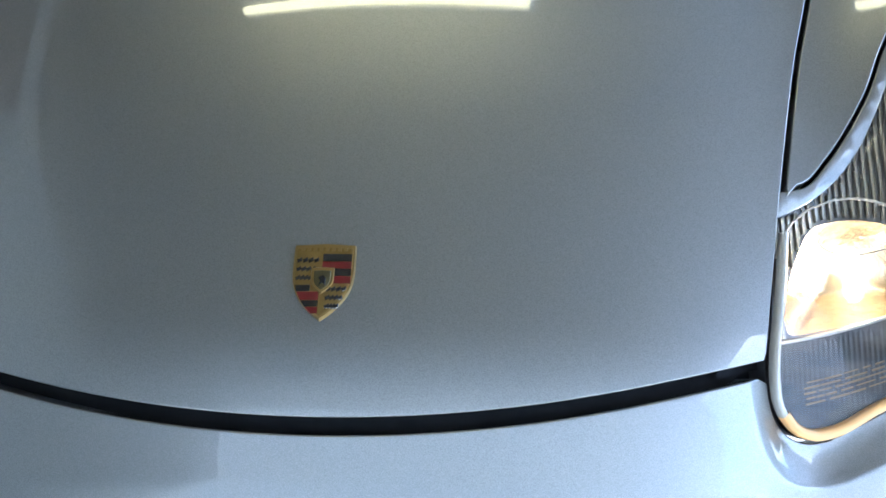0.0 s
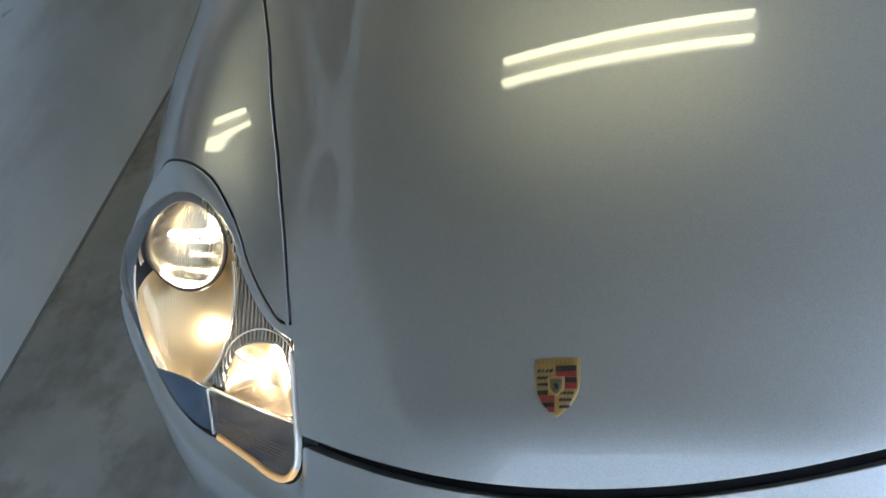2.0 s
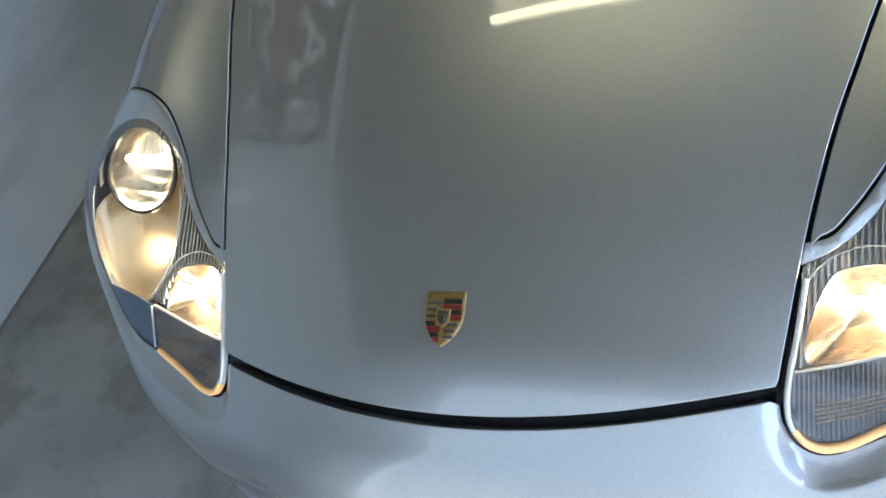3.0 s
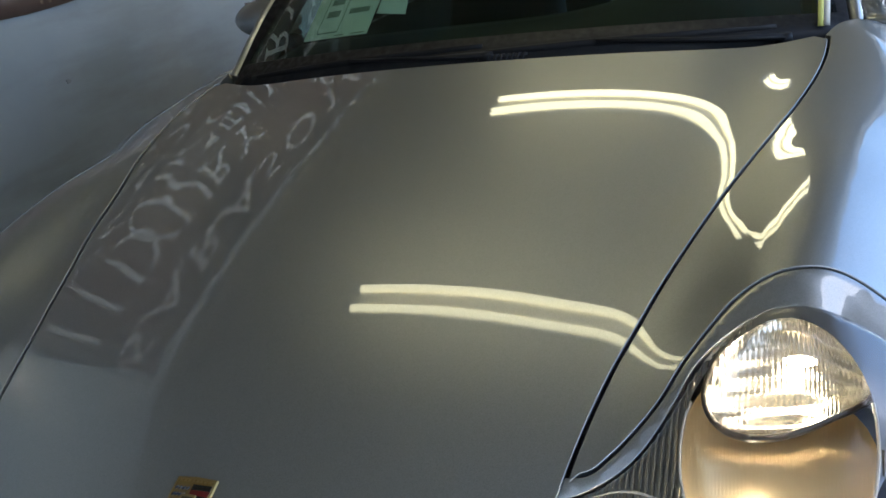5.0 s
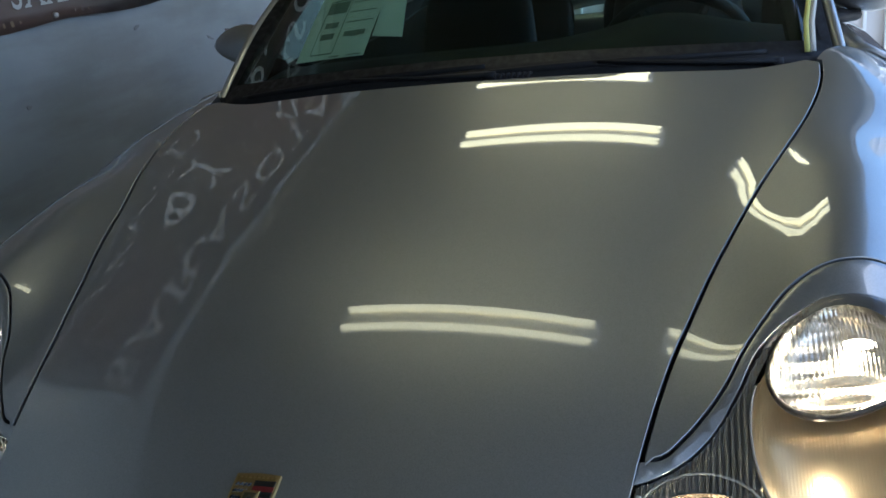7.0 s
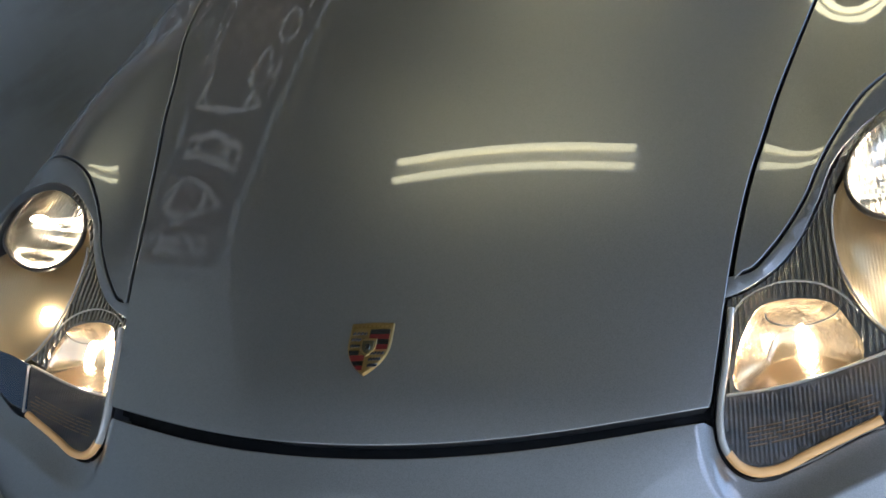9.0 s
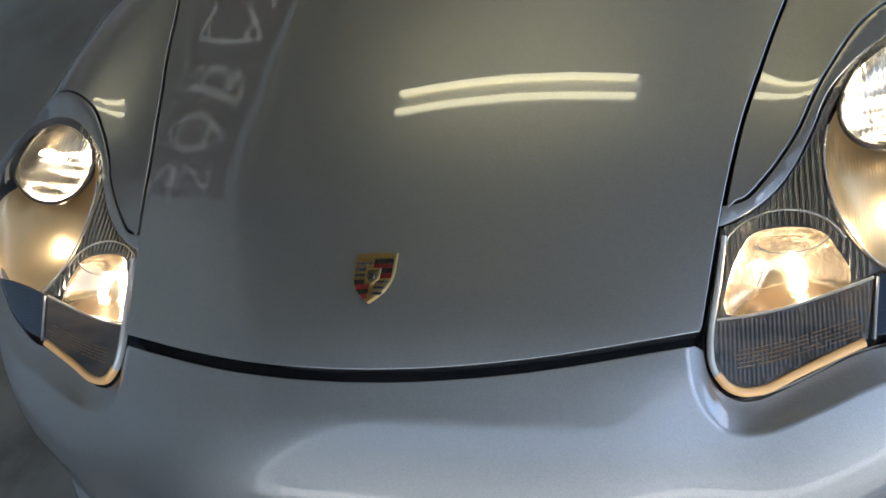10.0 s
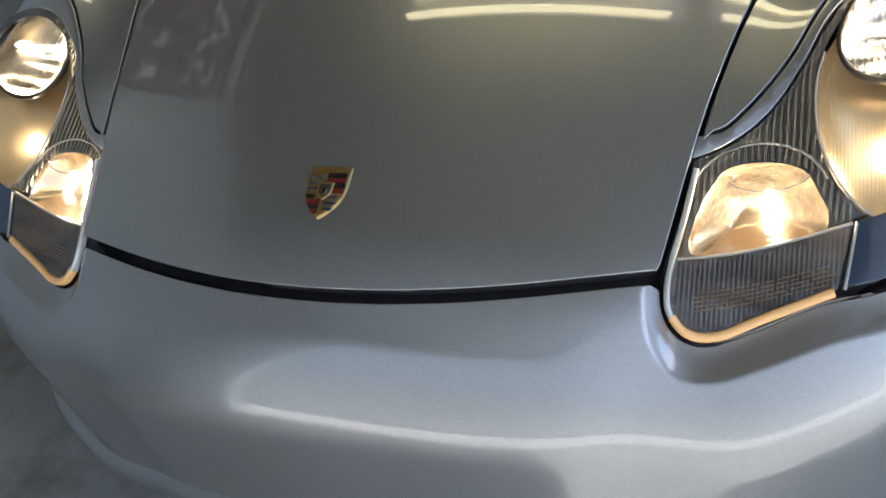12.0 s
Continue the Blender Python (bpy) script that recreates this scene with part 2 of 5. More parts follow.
base = slab("baseboard", (0, FRONT, 0), (0.005, BACK, 0.009), principled("grey_joint", (0.10, 0.10, 0.10), 0.7), "thin dark strip along the foot of the wall", "baseboard")
for ob in (west, base, beam):
    ob.matrix_world = pose(-1.858, 0, 0, 0, 0, math.degrees(LEAN))
# front and east walls: piers and lintels round wide open bays
def pieces(name, boxes, label):
    bm = bmesh.new()
    for lo, hi in boxes:
        b2 = box_bm(lo, hi)
        me = bpy.data.meshes.new("tmp")
        b2.to_mesh(me)
        bm.from_mesh(me)
        b2.free()
        bpy.data.meshes.remove(me)
    tagged(part(name, bm, WALL, smooth=False, kind="structure"), label, "wall")


pieces("wall_south", (((WX - 0.4, FRONT - 0.2, 0), (-0.95, FRONT, TOP)), ((-0.95, FRONT - 0.2, 2.40), (EAVE, FRONT, TOP))), "white wall with a wide open bay door")
# The east pier is unseen, added to keep the sun off the bumper.
pieces("wall_east", (((EAVE, FRONT - 0.2, 2.575), (EAVE + 0.2, BACK + 0.2, TOP)), ((EAVE, -0.25, 0), (EAVE + 0.2, 0.30, 2.575))), "white lintel of the open side, with an unseen pier added to shade the bumper")
# plain building on the other side of the yard
far_wall = part("wall_yard", box_bm((-9, -2.8, -0.02), (3.6, -2.4, 6.0), 0.01), principled("yard_wall", (0.6, 0.58, 0.54), 0.8), smooth=False, kind="structure")
tagged(far_wall, "plain pale rendered wall across the yard", "wall")
vary(far_wall.data.materials[0], 0.8, (0.70, 0.68, 0.64), (0.80, 0.78, 0.74), detail=6)
# ribbed steel back wall
wall_back = part("wall_north", box_bm((WX - 0.6, BACK, 0), (RIGHT, BACK + 0.2, TOP)), PANEL, smooth=False, kind="structure")
tagged(wall_back, "beige ribbed steel wall, the glints on its ribs coloured white", "wall")


# dark door at the end of the back wall
door = part("door_1", box_bm((1.84, BACK - 0.05, 0.0), (2.68, BACK - 0.004, 2.06), 0.004), principled("dark_brown_door", (0.035, 0.022, 0.022), 0.5), smooth=False, kind="structure")
tagged(door, "dark brown door in the ribbed steel wall", "door")
for lo, hi in (((1.79, BACK - 0.07, 0), (1.84, BACK - 0.003, 2.11)), ((2.68, BACK - 0.07, 0), (2.73, BACK - 0.003, 2.11)), ((1.84, BACK - 0.07, 2.06), (2.68, BACK - 0.003, 2.11))):
    part("frame", box_bm(lo, hi, 0.004), RIB_GLINT_FRAME, door)
bm = bmesh.new()
bmesh.ops.create_uvsphere(bm, u_segments=12, v_segments=8, radius=0.03, matrix=Matrix.Translation((1.93, BACK - 0.085, 1.0)))
part("knob", bm, STEEL, door)

# scuffs on the painted wall
SCUFF = principled("wall_scuff", (0.25, 0.25, 0.25), 0.7)
for y, z, w, h, slant in ((2.98, 1.0, 0.022, 0.008, 0.3), (1.62, 0.62, 0.03, 0.004, -0.2), (0.95, 0.40, 0.02, 0.006, 0.5), (2.2, 0.80, 0.012, 0.008, 0.0), (0.55, 0.22, 0.04, 0.005, 0.15), (3.6, 0.88, 0.03, 0.006, -0.4)):
    ring = []
    for k in range(12):
        a = 2 * math.pi * k / 12
        q = 1 + 0.15 * math.sin(3 * a + y * 9) + 0.12 * math.sin(5 * a)
        ring.append((0.0, y + w * q * math.cos(a), z + h * q * math.sin(a) + slant * w * math.cos(a)))
    mesh_part("scuff", [(0.003, b, c) for _, b, c in ring] + ring, [tuple(range(12))] + [(k, 12 + k, 12 + (k + 1) % 12, (k + 1) % 12) for k in range(12)], SCUFF, west, smooth=False)


# ---- the car body as one smooth surface over a plan ----
def curve1(xs, ys):
    xs, ys = np.array(xs, float), np.array(ys, float)
    h = np.diff(xs)
    d = np.diff(ys) / h
    m = np.zeros_like(xs)
    m[0], m[-1] = d[0], d[-1]
    m[1:-1] = (d[:-1] * h[1:] + d[1:] * h[:-1]) / (h[1:] + h[:-1])

    def f(x):
        x = np.asarray(x, float)
        i = np.clip(np.searchsorted(xs, x) - 1, 0, len(xs) - 2)
        t = (x - xs[i]) / h[i]
        c = np.clip(t, 0, 1)
        v = (2 * c**3 - 3 * c**2 + 1) * ys[i] + (c**3 - 2 * c**2 + c) * h[i] * m[i] + (-2 * c**3 + 3 * c**2) * ys[i + 1] + (c**3 - c**2) * h[i] * m[i + 1]
        return v + np.where(t < 0, (x - xs[0]) * m[0], 0) + np.where(t > 1, (x - xs[-1]) * m[-1], 0)

    return f


spine = curve1([0, 0.1, 0.19, 0.25, 0.4, 0.6, 0.8, 1.0, 1.2, 1.4, 1.7], [0.5451, 0.6087, 0.6672, 0.6927, 0.7546, 0.8166, 0.8631, 0.9012, 0.9346, 0.9628, 0.9692])
crown = curve1([0.05, 0.19, 0.33, 0.6, 1.0, 1.4], [0.4383, 0.35, 0.2439, 0.2131, 0.1646, 0.1487])
flatness = curve1([0.05, 0.33, 0.6, 1.0, 1.4], [0.0634, 0.124, 0.0956, 0.0846, 0.0569])
swell = curve1([0.1, 0.25, 0.4, 0.6, 0.8, 1.0, 1.2, 1.4, 1.7], [-0.0083, 0.0381, 0.1052, 0.0865, 0.0717, 0.0458, 0.0404, 0.0277, 0.0134])
ridge = curve1([0.2, 0.4, 0.6, 0.9, 1.2, 1.5], [0.567, 0.6258, 0.6154, 0.6728, 0.7231, 0.6824])
ease = curve1([0.25, 0.46, 0.6, 0.75, 0.9, 1.1, 1.3, 1.5], [-0.006, 0.0075, 0.0101, 0.0061, 0.0083, 0.0107, 0.0045, 0.0015])
ease_x = curve1([0.25, 0.46, 0.65, 0.88, 1.3], [0.4274, 0.509, 0.6053, 0.5778, 0.6295])


def top_height(x, y):
    x = np.abs(x)
    w = np.where(x < ridge(y), 0.1322, 0.2)
    return spine(y) - crown(y) * x * x - flatness(y) * x**4 + ease(y) * np.exp(-(((x - ease_x(y)) / 0.0675) ** 2)) + swell(y) * np.exp(-(((x - ridge(y)) / w) ** 2))


RIM = np.array([(0, 0.10), (0.1, 0.101), (0.2, 0.106), (0.3, 0.118), (0.4, 0.140), (0.5, 0.18), (0.59, 0.245), (0.645, 0.34), (0.68, 0.47), (0.70, 0.65), (0.708, 0.85), (0.712, 1.05), (0.713, 1.3), (0.713, 1.6), (0.713, 2.2)])
rim_s = np.concatenate([[0], np.cumsum(np.hypot(*np.diff(RIM, axis=0).T))])
SS = np.linspace(0, rim_s[-1], 700)
RC = np.stack([curve1(rim_s, RIM[:, 0])(SS), curve1(rim_s, RIM[:, 1])(SS)], 1)
RT = np.gradient(RC, axis=0)
RT /= np.hypot(*RT.T)[:, None]
RT[0] = (1, 0)
RN = np.stack([RT[:, 1], -RT[:, 0]], 1)
rim_radius = curve1([0, 0.3, 0.6, 0.9, 1.4, 2.4], [0.13, 0.13, 0.15, 0.19, 0.2, 0.2])


def skin(X, Y):
    """The body's surface: on the plan inside the rim, rolled over its edge and down outside it."""
    X, Y = np.asarray(X, float), np.asarray(Y, float)
    side = np.where(X < 0, -1.0, 1.0).ravel()
    P = np.stack([np.abs(X).ravel(), Y.ravel()], 1)
    out = np.empty((len(P), 3))
    for a in range(0, len(P), 3000):
        p = P[a:a + 3000]
        i = np.clip(((p[:, None] - RC[None]) ** 2).sum(2).argmin(1), 1, len(RC) - 2)
        t = ((p - RC[i]) * RT[i]).sum(1)
        j = np.where(t > 0, i + 1, i - 1)
        tj = ((p - RC[j]) * RT[j]).sum(1)
        den = np.where(np.abs(t - tj) < 1e-12, 1, t - tj)
        u = np.clip(t / den, 0, 1)
        c = RC[i] * (1 - u)[:, None] + RC[j] * u[:, None]
        n = RN[i] * (1 - u)[:, None] + RN[j] * u[:, None]
        n /= np.hypot(*n.T)[:, None]
        D, R = ((p - c) * n).sum(1), rim_radius(SS[i] * (1 - u) + SS[j] * u)
        e = 1e-3
        z0 = top_height(c[:, 0], c[:, 1])
        th0 = np.arctan((top_height(c[:, 0] - n[:, 0] * e, c[:, 1] - n[:, 1] * e) - z0) / e)
        last = radians(93)
        th = np.minimum(th0 + np.maximum(D, 0) / R, last)
        rest = np.maximum(D - (last - th0) * R, 0)
        h = R * (np.sin(th) - np.sin(th0)) + rest * math.cos(last)
        v = R * (np.cos(th0) - np.cos(th)) + rest * math.sin(last)
        inside = D <= 0
        out[a:a + 3000, :2] = np.where(inside[:, None], p, c + n * h[:, None])
        out[a:a + 3000, 2] = np.where(inside, top_height(p[:, 0], p[:, 1]), z0 - v)
    out[:, 0] *= side
    return out.reshape(X.shape + (3,))


def skin_normal(X, Y, surf=skin, h=2e-4):
    X, Y = np.asarray(X, float), np.asarray(Y, float)
    n = np.cross(surf(X + h, Y) - surf(X - h, Y), surf(X, Y + h) - surf(X, Y - h))
    return n / (np.linalg.norm(n, axis=-1, keepdims=True) + 1e-15)


def sunk(X, Y, depth):
    """Points under the skin by a depth."""
    return skin(X, Y) - skin_normal(X, Y) * np.asarray(depth)[..., None]


def smooth_line(points, step=0.008):
    """A rounded line through points of the plan."""
    p = np.array(points, float)
    s = np.concatenate([[0], np.cumsum(np.hypot(*np.diff(p, axis=0).T))])
    n = max(2, int(s[-1] / step) + 1)
    q = np.linspace(0, s[-1], n)
    return np.stack([curve1(s, p[:, 0])(q), curve1(s, p[:, 1])(q)], 1) if len(p) > 2 else np.stack([np.interp(q, s, p[:, 0]), np.interp(q, s, p[:, 1])], 1)


def join(*lines):
    out = []
    for l in lines:
        l = list(map(tuple, l))
        if out and math.dist(out[-1], l[0]) < 1e-3:
            l = l[1:]
        out += l
    if math.dist(out[0], out[-1]) < 1e-3:
        out.pop()
    return np.array(out)


def inside_poly(p, poly):
    x, y = p[:, 0], p[:, 1]
    hit = np.zeros(len(p), bool)
    for (x0, y0), (x1, y1) in zip(poly, np.roll(poly, -1, axis=0)):
        cross = (y0 > y) != (y1 > y)
        hit ^= cross & (x < (x1 - x0) * (y - y0) / (y1 - y0 + 1e-15) + x0)
    return hit


def distance_to(p, poly, closed=True):
    best = np.full(len(p), 1e9)
    nxt = np.roll(poly, -1, axis=0) if closed else poly[1:]
    for a, b in zip(poly, nxt):
        d = b - a
        t = np.clip(((p - a) @ d) / (d @ d + 1e-15), 0, 1)
        best = np.minimum(best, np.hypot(*(p - a - t[:, None] * d).T))
    return best


def grow(poly, amount):
    """Offset a closed plan outline outwards."""
    poly = np.array(poly)
    area = np.sum(poly[:, 0] * np.roll(poly[:, 1], -1) - np.roll(poly[:, 0], -1) * poly[:, 1])
    t = np.roll(poly, -1, axis=0) - np.roll(poly, 1, axis=0)
    t /= np.hypot(*t.T)[:, None] + 1e-12
    n = np.stack([t[:, 1], -t[:, 0]], 1) * (1 if area > 0 else -1)
    return poly + n * amount


def plan_mesh(poly, step, holes=(), extra=None, clear=None):
    """Triangles over an outline with holes."""
    from mathutils.geometry import delaunay_2d_cdt
    lo, hi = poly.min(0), poly.max(0)
    sx, sy = step if isinstance(step, tuple) else (step, step)
    gx, gy = np.meshgrid(np.arange(math.floor(lo[0] / sx) * sx, hi[0], sx), np.arange(lo[1] + sy / 2, hi[1], sy))
    step = min(sx, sy)
    g = np.stack([gx.ravel(), gy.ravel()], 1)
    keep = inside_poly(g, poly) & (distance_to(g, poly) > step * 0.45)
    for h in holes:
        keep &= ~inside_poly(g, h) & (distance_to(g, h) > step * 0.45)
    g = g[keep]
    if extra is not None:
        g = g[clear(g)]
        e = extra[inside_poly(extra, poly) & (distance_to(extra, poly) > 0.0012)]
        g = np.concatenate([g, e])
    pts, edges = [], []
    for loop in (poly, *holes):
        o = len(pts)
        pts += [tuple(q) for q in loop]
        edges += [(o + k, o + (k + 1) % len(loop)) for k in range(len(loop))]
    pts += [tuple(q) for q in g]
    v, _, f, *_ = delaunay_2d_cdt([Vector(q) for q in pts], edges, [], 0, 1e-7)
    v = np.array([tuple(q) for q in v])
    f = np.array([tuple(q) for q in f if len(q) == 3])
    c = v[f].mean(1)
    ok = inside_poly(c, poly)
    for h in holes:
        ok &= ~inside_poly(c, h)
    return v, f[ok]


def panel(name, poly, step, material, parent, label="", surf=skin, lift=0.0, edge=0.022, holes=(), round_off=0.0015, extra=None, clear=None):
    """A body panel: the skin over a plan outline, with rolled edges turned down at its rim."""
    v, f = plan_mesh(poly, step, holes, extra, clear)
    p = v[f]
    area = (p[:, 1, 0] - p[:, 0, 0]) * (p[:, 2, 1] - p[:, 0, 1]) - (p[:, 1, 1] - p[:, 0, 1]) * (p[:, 2, 0] - p[:, 0, 0])
    f = np.where((area < 0)[:, None], f[:, ::-1], f)
    n = skin_normal(v[:, 0], v[:, 1], surf)
    pos = surf(v[:, 0], v[:, 1]) + n * lift
    verts, norms, faces = [pos], [n], [f]
    count = len(pos)
    if edge:
        loops = [(poly, 1)] + [(h, -1) for h in holes]
        for loop, way in loops:
            o = grow(loop, round_off * way)
            b, nb = surf(loop[:, 0], loop[:, 1]), skin_normal(loop[:, 0], loop[:, 1], surf)
            e = surf(o[:, 0], o[:, 1])
            out = e - b
            out /= np.linalg.norm(out, axis=1, keepdims=True) + 1e-12
            mid = (nb + out)
            mid /= np.linalg.norm(mid, axis=1, keepdims=True)
            k = len(loop)
            verts += [b + nb * lift, b + out * round_off * 0.7 + nb * (lift - round_off * 0.3), b + out * round_off + nb * (lift - round_off), b + out * round_off + nb * (lift - edge)]
            norms += [nb, mid, out, out]
            idx = np.arange(k)
            nx = (idx + 1) % k
            for r in range(3):
                q = np.stack([count + r * k + idx, count + (r + 1) * k + idx, count + (r + 1) * k + nx, count + r * k + nx], 1)
                a2 = np.sum(loop[:, 0] * np.roll(loop[:, 1], -1) - np.roll(loop[:, 0], -1) * loop[:, 1]) * way
                faces.append(q if a2 > 0 else q[:, ::-1])
            count += 4 * k
    allf = [tuple(q) for fs in faces for q in fs]
    return mesh_part(name, np.concatenate(verts), allf, material, parent, label, np.concatenate(norms))


def flip(line):
    return [(-x, y) for x, y in line][::-1]


# outlines in plan, for the car's left side (positive x)
HOOD_SIDE = [(0.3493, 0.1860), (0.3592, 0.2430), (0.3736, 0.3220), (0.3867, 0.3850), (0.4034, 0.4550), (0.4189, 0.5080), (0.4341, 0.5610), (0.4698, 0.6720), (0.5090, 0.7950), (0.5523, 0.9150), (0.5899, 1.0350), (0.6194, 1.1600), (0.6327, 1.2600), (0.6364, 1.3180)]
GAP = 0.0075
hood_front = [(x, 0.1393 + 0.5341 * x * x) for x in np.linspace(-0.3475, 0.3475, 60)]
hood_side = smooth_line(HOOD_SIDE)
hood_rear = [(x, 1.195 + 0.33 * x * x) for x in np.linspace(0.612, -0.612, 70)]
lid_side = [(x - GAP / 2, y) for x, y in hood_side[1:-2] if y > 0.2065]
hood_poly = join(hood_front, lid_side, hood_rear, flip(lid_side))

LAMP_TOP = [(0.3741, 0.3284), (0.3939, 0.3330), (0.4178, 0.3560), (0.4392, 0.3839), (0.4571, 0.4125), (0.4739, 0.4489), (0.4982, 0.4883), (0.5244, 0.5212), (0.5552, 0.5406), (0.5888, 0.5523), (0.6296, 0.5628), (0.6727, 0.5507), (0.7061, 0.5281), (0.7346, 0.4971), (0.7336, 0.4487), (0.7008, 0.4010), (0.6611, 0.3487), (0.6267, 0.3012), (0.5871, 0.2545), (0.5336, 0.2193), (0.5012, 0.2086), (0.4403, 0.1795), (0.4037, 0.1623)]
lamp_top = smooth_line(LAMP_TOP, 0.007)
LAMP_LOW = [(0.4037, 0.1623), (0.3866, 0.1587), (0.3711, 0.1614), (0.3598, 0.1717), (0.3554, 0.1889), (0.3571, 0.2146), (0.3631, 0.2472), (0.3702, 0.2904), (0.3741, 0.3284)]
lamp_low = smooth_line(LAMP_LOW, 0.005)
lamp_poly = join(lamp_top, lamp_low)

# ---- the car ----
car = empty("car", "silver metallic sports coupe with lit headlamps parked on concrete", "car")
panel("hood", hood_poly, 0.014, PAINT, car, "silver front lid with a crest badge")


def mirrored(poly, side):
    return poly if side > 0 else np.stack([-poly[:, 0], poly[:, 1]], 1)[::-1]


lamp_gap = grow(lamp_poly, 0.006)
# fender outline: lid edge, cowl corner, sill, wheel arch, bumper seam, lamp
arch = [(1.255 - 0.335 * math.cos(a), 0.93 + 0.345 * math.sin(a)) for a in np.linspace(radians(88), radians(-88), 40)]
upper = [(x + GAP / 2, y) for x, y in hood_side if y > 0.324]
k_tip = int(np.argmin([math.dist(q, (0.3785, 0.3276)) for q in lamp_gap]))
k_out = int(np.argmin([math.dist(q, (0.7076, 0.4010)) for q in lamp_gap]))
i0, i1 = min(k_tip, k_out), max(k_tip, k_out)
lamp_arc = lamp_gap[i0:i1 + 1]
if np.mean(lamp_arc[:, 1]) < 0.35:
    lamp_arc = np.concatenate([lamp_gap[i1:], lamp_gap[:i0 + 1]])
if math.dist(lamp_arc[0], (0.7076, 0.4010)) > math.dist(lamp_arc[-1], (0.7076, 0.4010)):
    lamp_arc = lamp_arc[::-1]
SEAM = smooth_line([tuple(lamp_arc[0]), (0.80, 0.42), (0.90, 0.50), (0.985, 0.648)], 0.012)
fender_poly = join(upper, smooth_line([(0.632, 1.322), (0.66, 1.40), (0.70, 1.455), (0.76, 1.47)], 0.01), smooth_line([(0.76, 1.47), (1.0, 1.47), (1.36, 1.47)], 0.02), smooth_line([(1.36, 1.47), (1.36, 1.29), (1.243, 1.275)], 0.02), arch[:-4], [(x + 0.003, y + 0.001) for x, y in SEAM[::-1]], lamp_arc[1:-1])
for side in (1, -1):
    panel("fender", mirrored(fender_poly, side), 0.016, PAINT, car, "silver front wing")

# bumper with a shallow scoop round the lamps
lamp_pts = join(smooth_line(LAMP_TOP, 0.002), smooth_line(LAMP_LOW, 0.002))
lamp_pts = lamp_pts[lamp_pts[:, 1] < 0.43]


def bumper_skin(X, Y):
    X, Y = np.asarray(X, float), np.asarray(Y, float)
    p = np.stack([np.abs(X).ravel(), Y.ravel()], 1)
    near = (p[:, 0] > 0.30) & (p[:, 1] < 0.46)
    d = np.full(len(p), 1.0)
    if near.any():
        d[near] = np.sqrt(((p[near][:, None] - lamp_pts[None]) ** 2).sum(2)).min(1)
    d = d.reshape(X.shape)
    sink = 0.011 * (1 - np.clip(d / 0.030, 0, 1) ** 2) ** 1.5 * np.clip((np.abs(X) - 0.335) / 0.03, 0, 1)
    return skin(X, Y) - skin_normal(X, Y) * sink[..., None]


low_gap = grow(lamp_poly, 0.003)
j0 = int(np.argmin([math.dist(q, (0.3492, 0.1854)) for q in low_gap]))
j1 = int(np.argmin([math.dist(q, (0.7075, 0.3981)) for q in low_gap]))
a_, b_ = min(j0, j1), max(j0, j1)
low_arc = low_gap[a_:b_ + 1]
if np.mean(low_arc[:, 1]) > 0.32:
    low_arc = np.concatenate([low_gap[b_:], low_gap[:a_ + 1]])
if math.dist(low_arc[0], (0.3492, 0.1854)) > math.dist(low_arc[-1], (0.3492, 0.1854)):
    low_arc = low_arc[::-1]
skirt = [tuple(RC[i] + RN[i] * 0.30) for i in range(0, 700) if RC[i][1] < 0.50][::4]
bumper_top = [(x, 0.1258 + 0.5341 * x * x) for x in np.linspace(-0.344, 0.344, 60)]
right_edge = join(low_arc, SEAM, smooth_line([(0.985, 0.648), (0.96, 0.60)] + [skirt[-1]], 0.015), skirt[::-1])
bumper_poly = join(bumper_top, right_edge, [(-x, y) for x, y in right_edge[::-1]])
rings = [grow(lamp_poly, 0.0055 + 0.003 * k) for k in range(11)]
rings = np.concatenate([r[r[:, 1] < 0.40] for r in rings])
rings = np.concatenate([rings, rings * np.array([-1, 1])])


def off_lamp(g):
    a = np.stack([np.abs(g[:, 0]), g[:, 1]], 1)
    return ~(inside_poly(a, grow(lamp_poly, 0.039)) & (a[:, 1] < 0.40))


panel("bumper", bumper_poly, 0.009, PAINT, car, "silver front bumper skin", surf=bumper_skin, extra=rings, clear=off_lamp)

# black sheets under the gaps, the deep shade there put into colour
under_poly = np.array([(x, 0.0958 + 0.5 * x * x) for x in np.linspace(-0.352, 0.352, 40)] + [(x, 0.1808 + 0.5 * x * x) for x in np.linspace(0.352, -0.352, 40)])
panel("gap_shade", under_poly, 0.03, BLACK, car, "black sheet under the lid gap, standing for its shade", lift=-0.030, edge=0)
for side in (1, -1):
    s2 = np.array([(x - 0.03, y) for x, y in hood_side[::3]] + [(x + (0.03 if y > 0.46 else 0.010), y) for x, y in hood_side[::-3]])
    panel("side_gap_shade", mirrored(s2, side), 0.03, BLACK, car, "black sheet beside the lid, standing for the gap's shade", lift=-0.024, edge=0)

# lower valance: lip under the bumper
rows = []
for i in list(range(699, 0, -6)):
    if RC[i][1] > 0.52:
        continue
    rows.append(i)
ring = [(i, 1) for i in rows[::-1]]
full = [(i, -1) for i in rows] + ring
prof = [(0.285, -0.004, 0.0), (0.30, 0.012, -0.005), (0.33, 0.018, -0.02), (0.36, 0.004, -0.05), (0.36, -0.10, -0.06)]
vr = []
for i, s in full:
    base = skin(np.array([RC[i][0] + RN[i][0] * 0.29]), np.array([RC[i][1] + RN[i][1] * 0.29]))[0]
    n = np.array([RN[i][0], RN[i][1], 0])
    pts = [base + n * o + np.array([0, 0, z]) for (_, o, z) in prof]
    vr.append([(p[0] * s, p[1], p[2]) for p in pts])
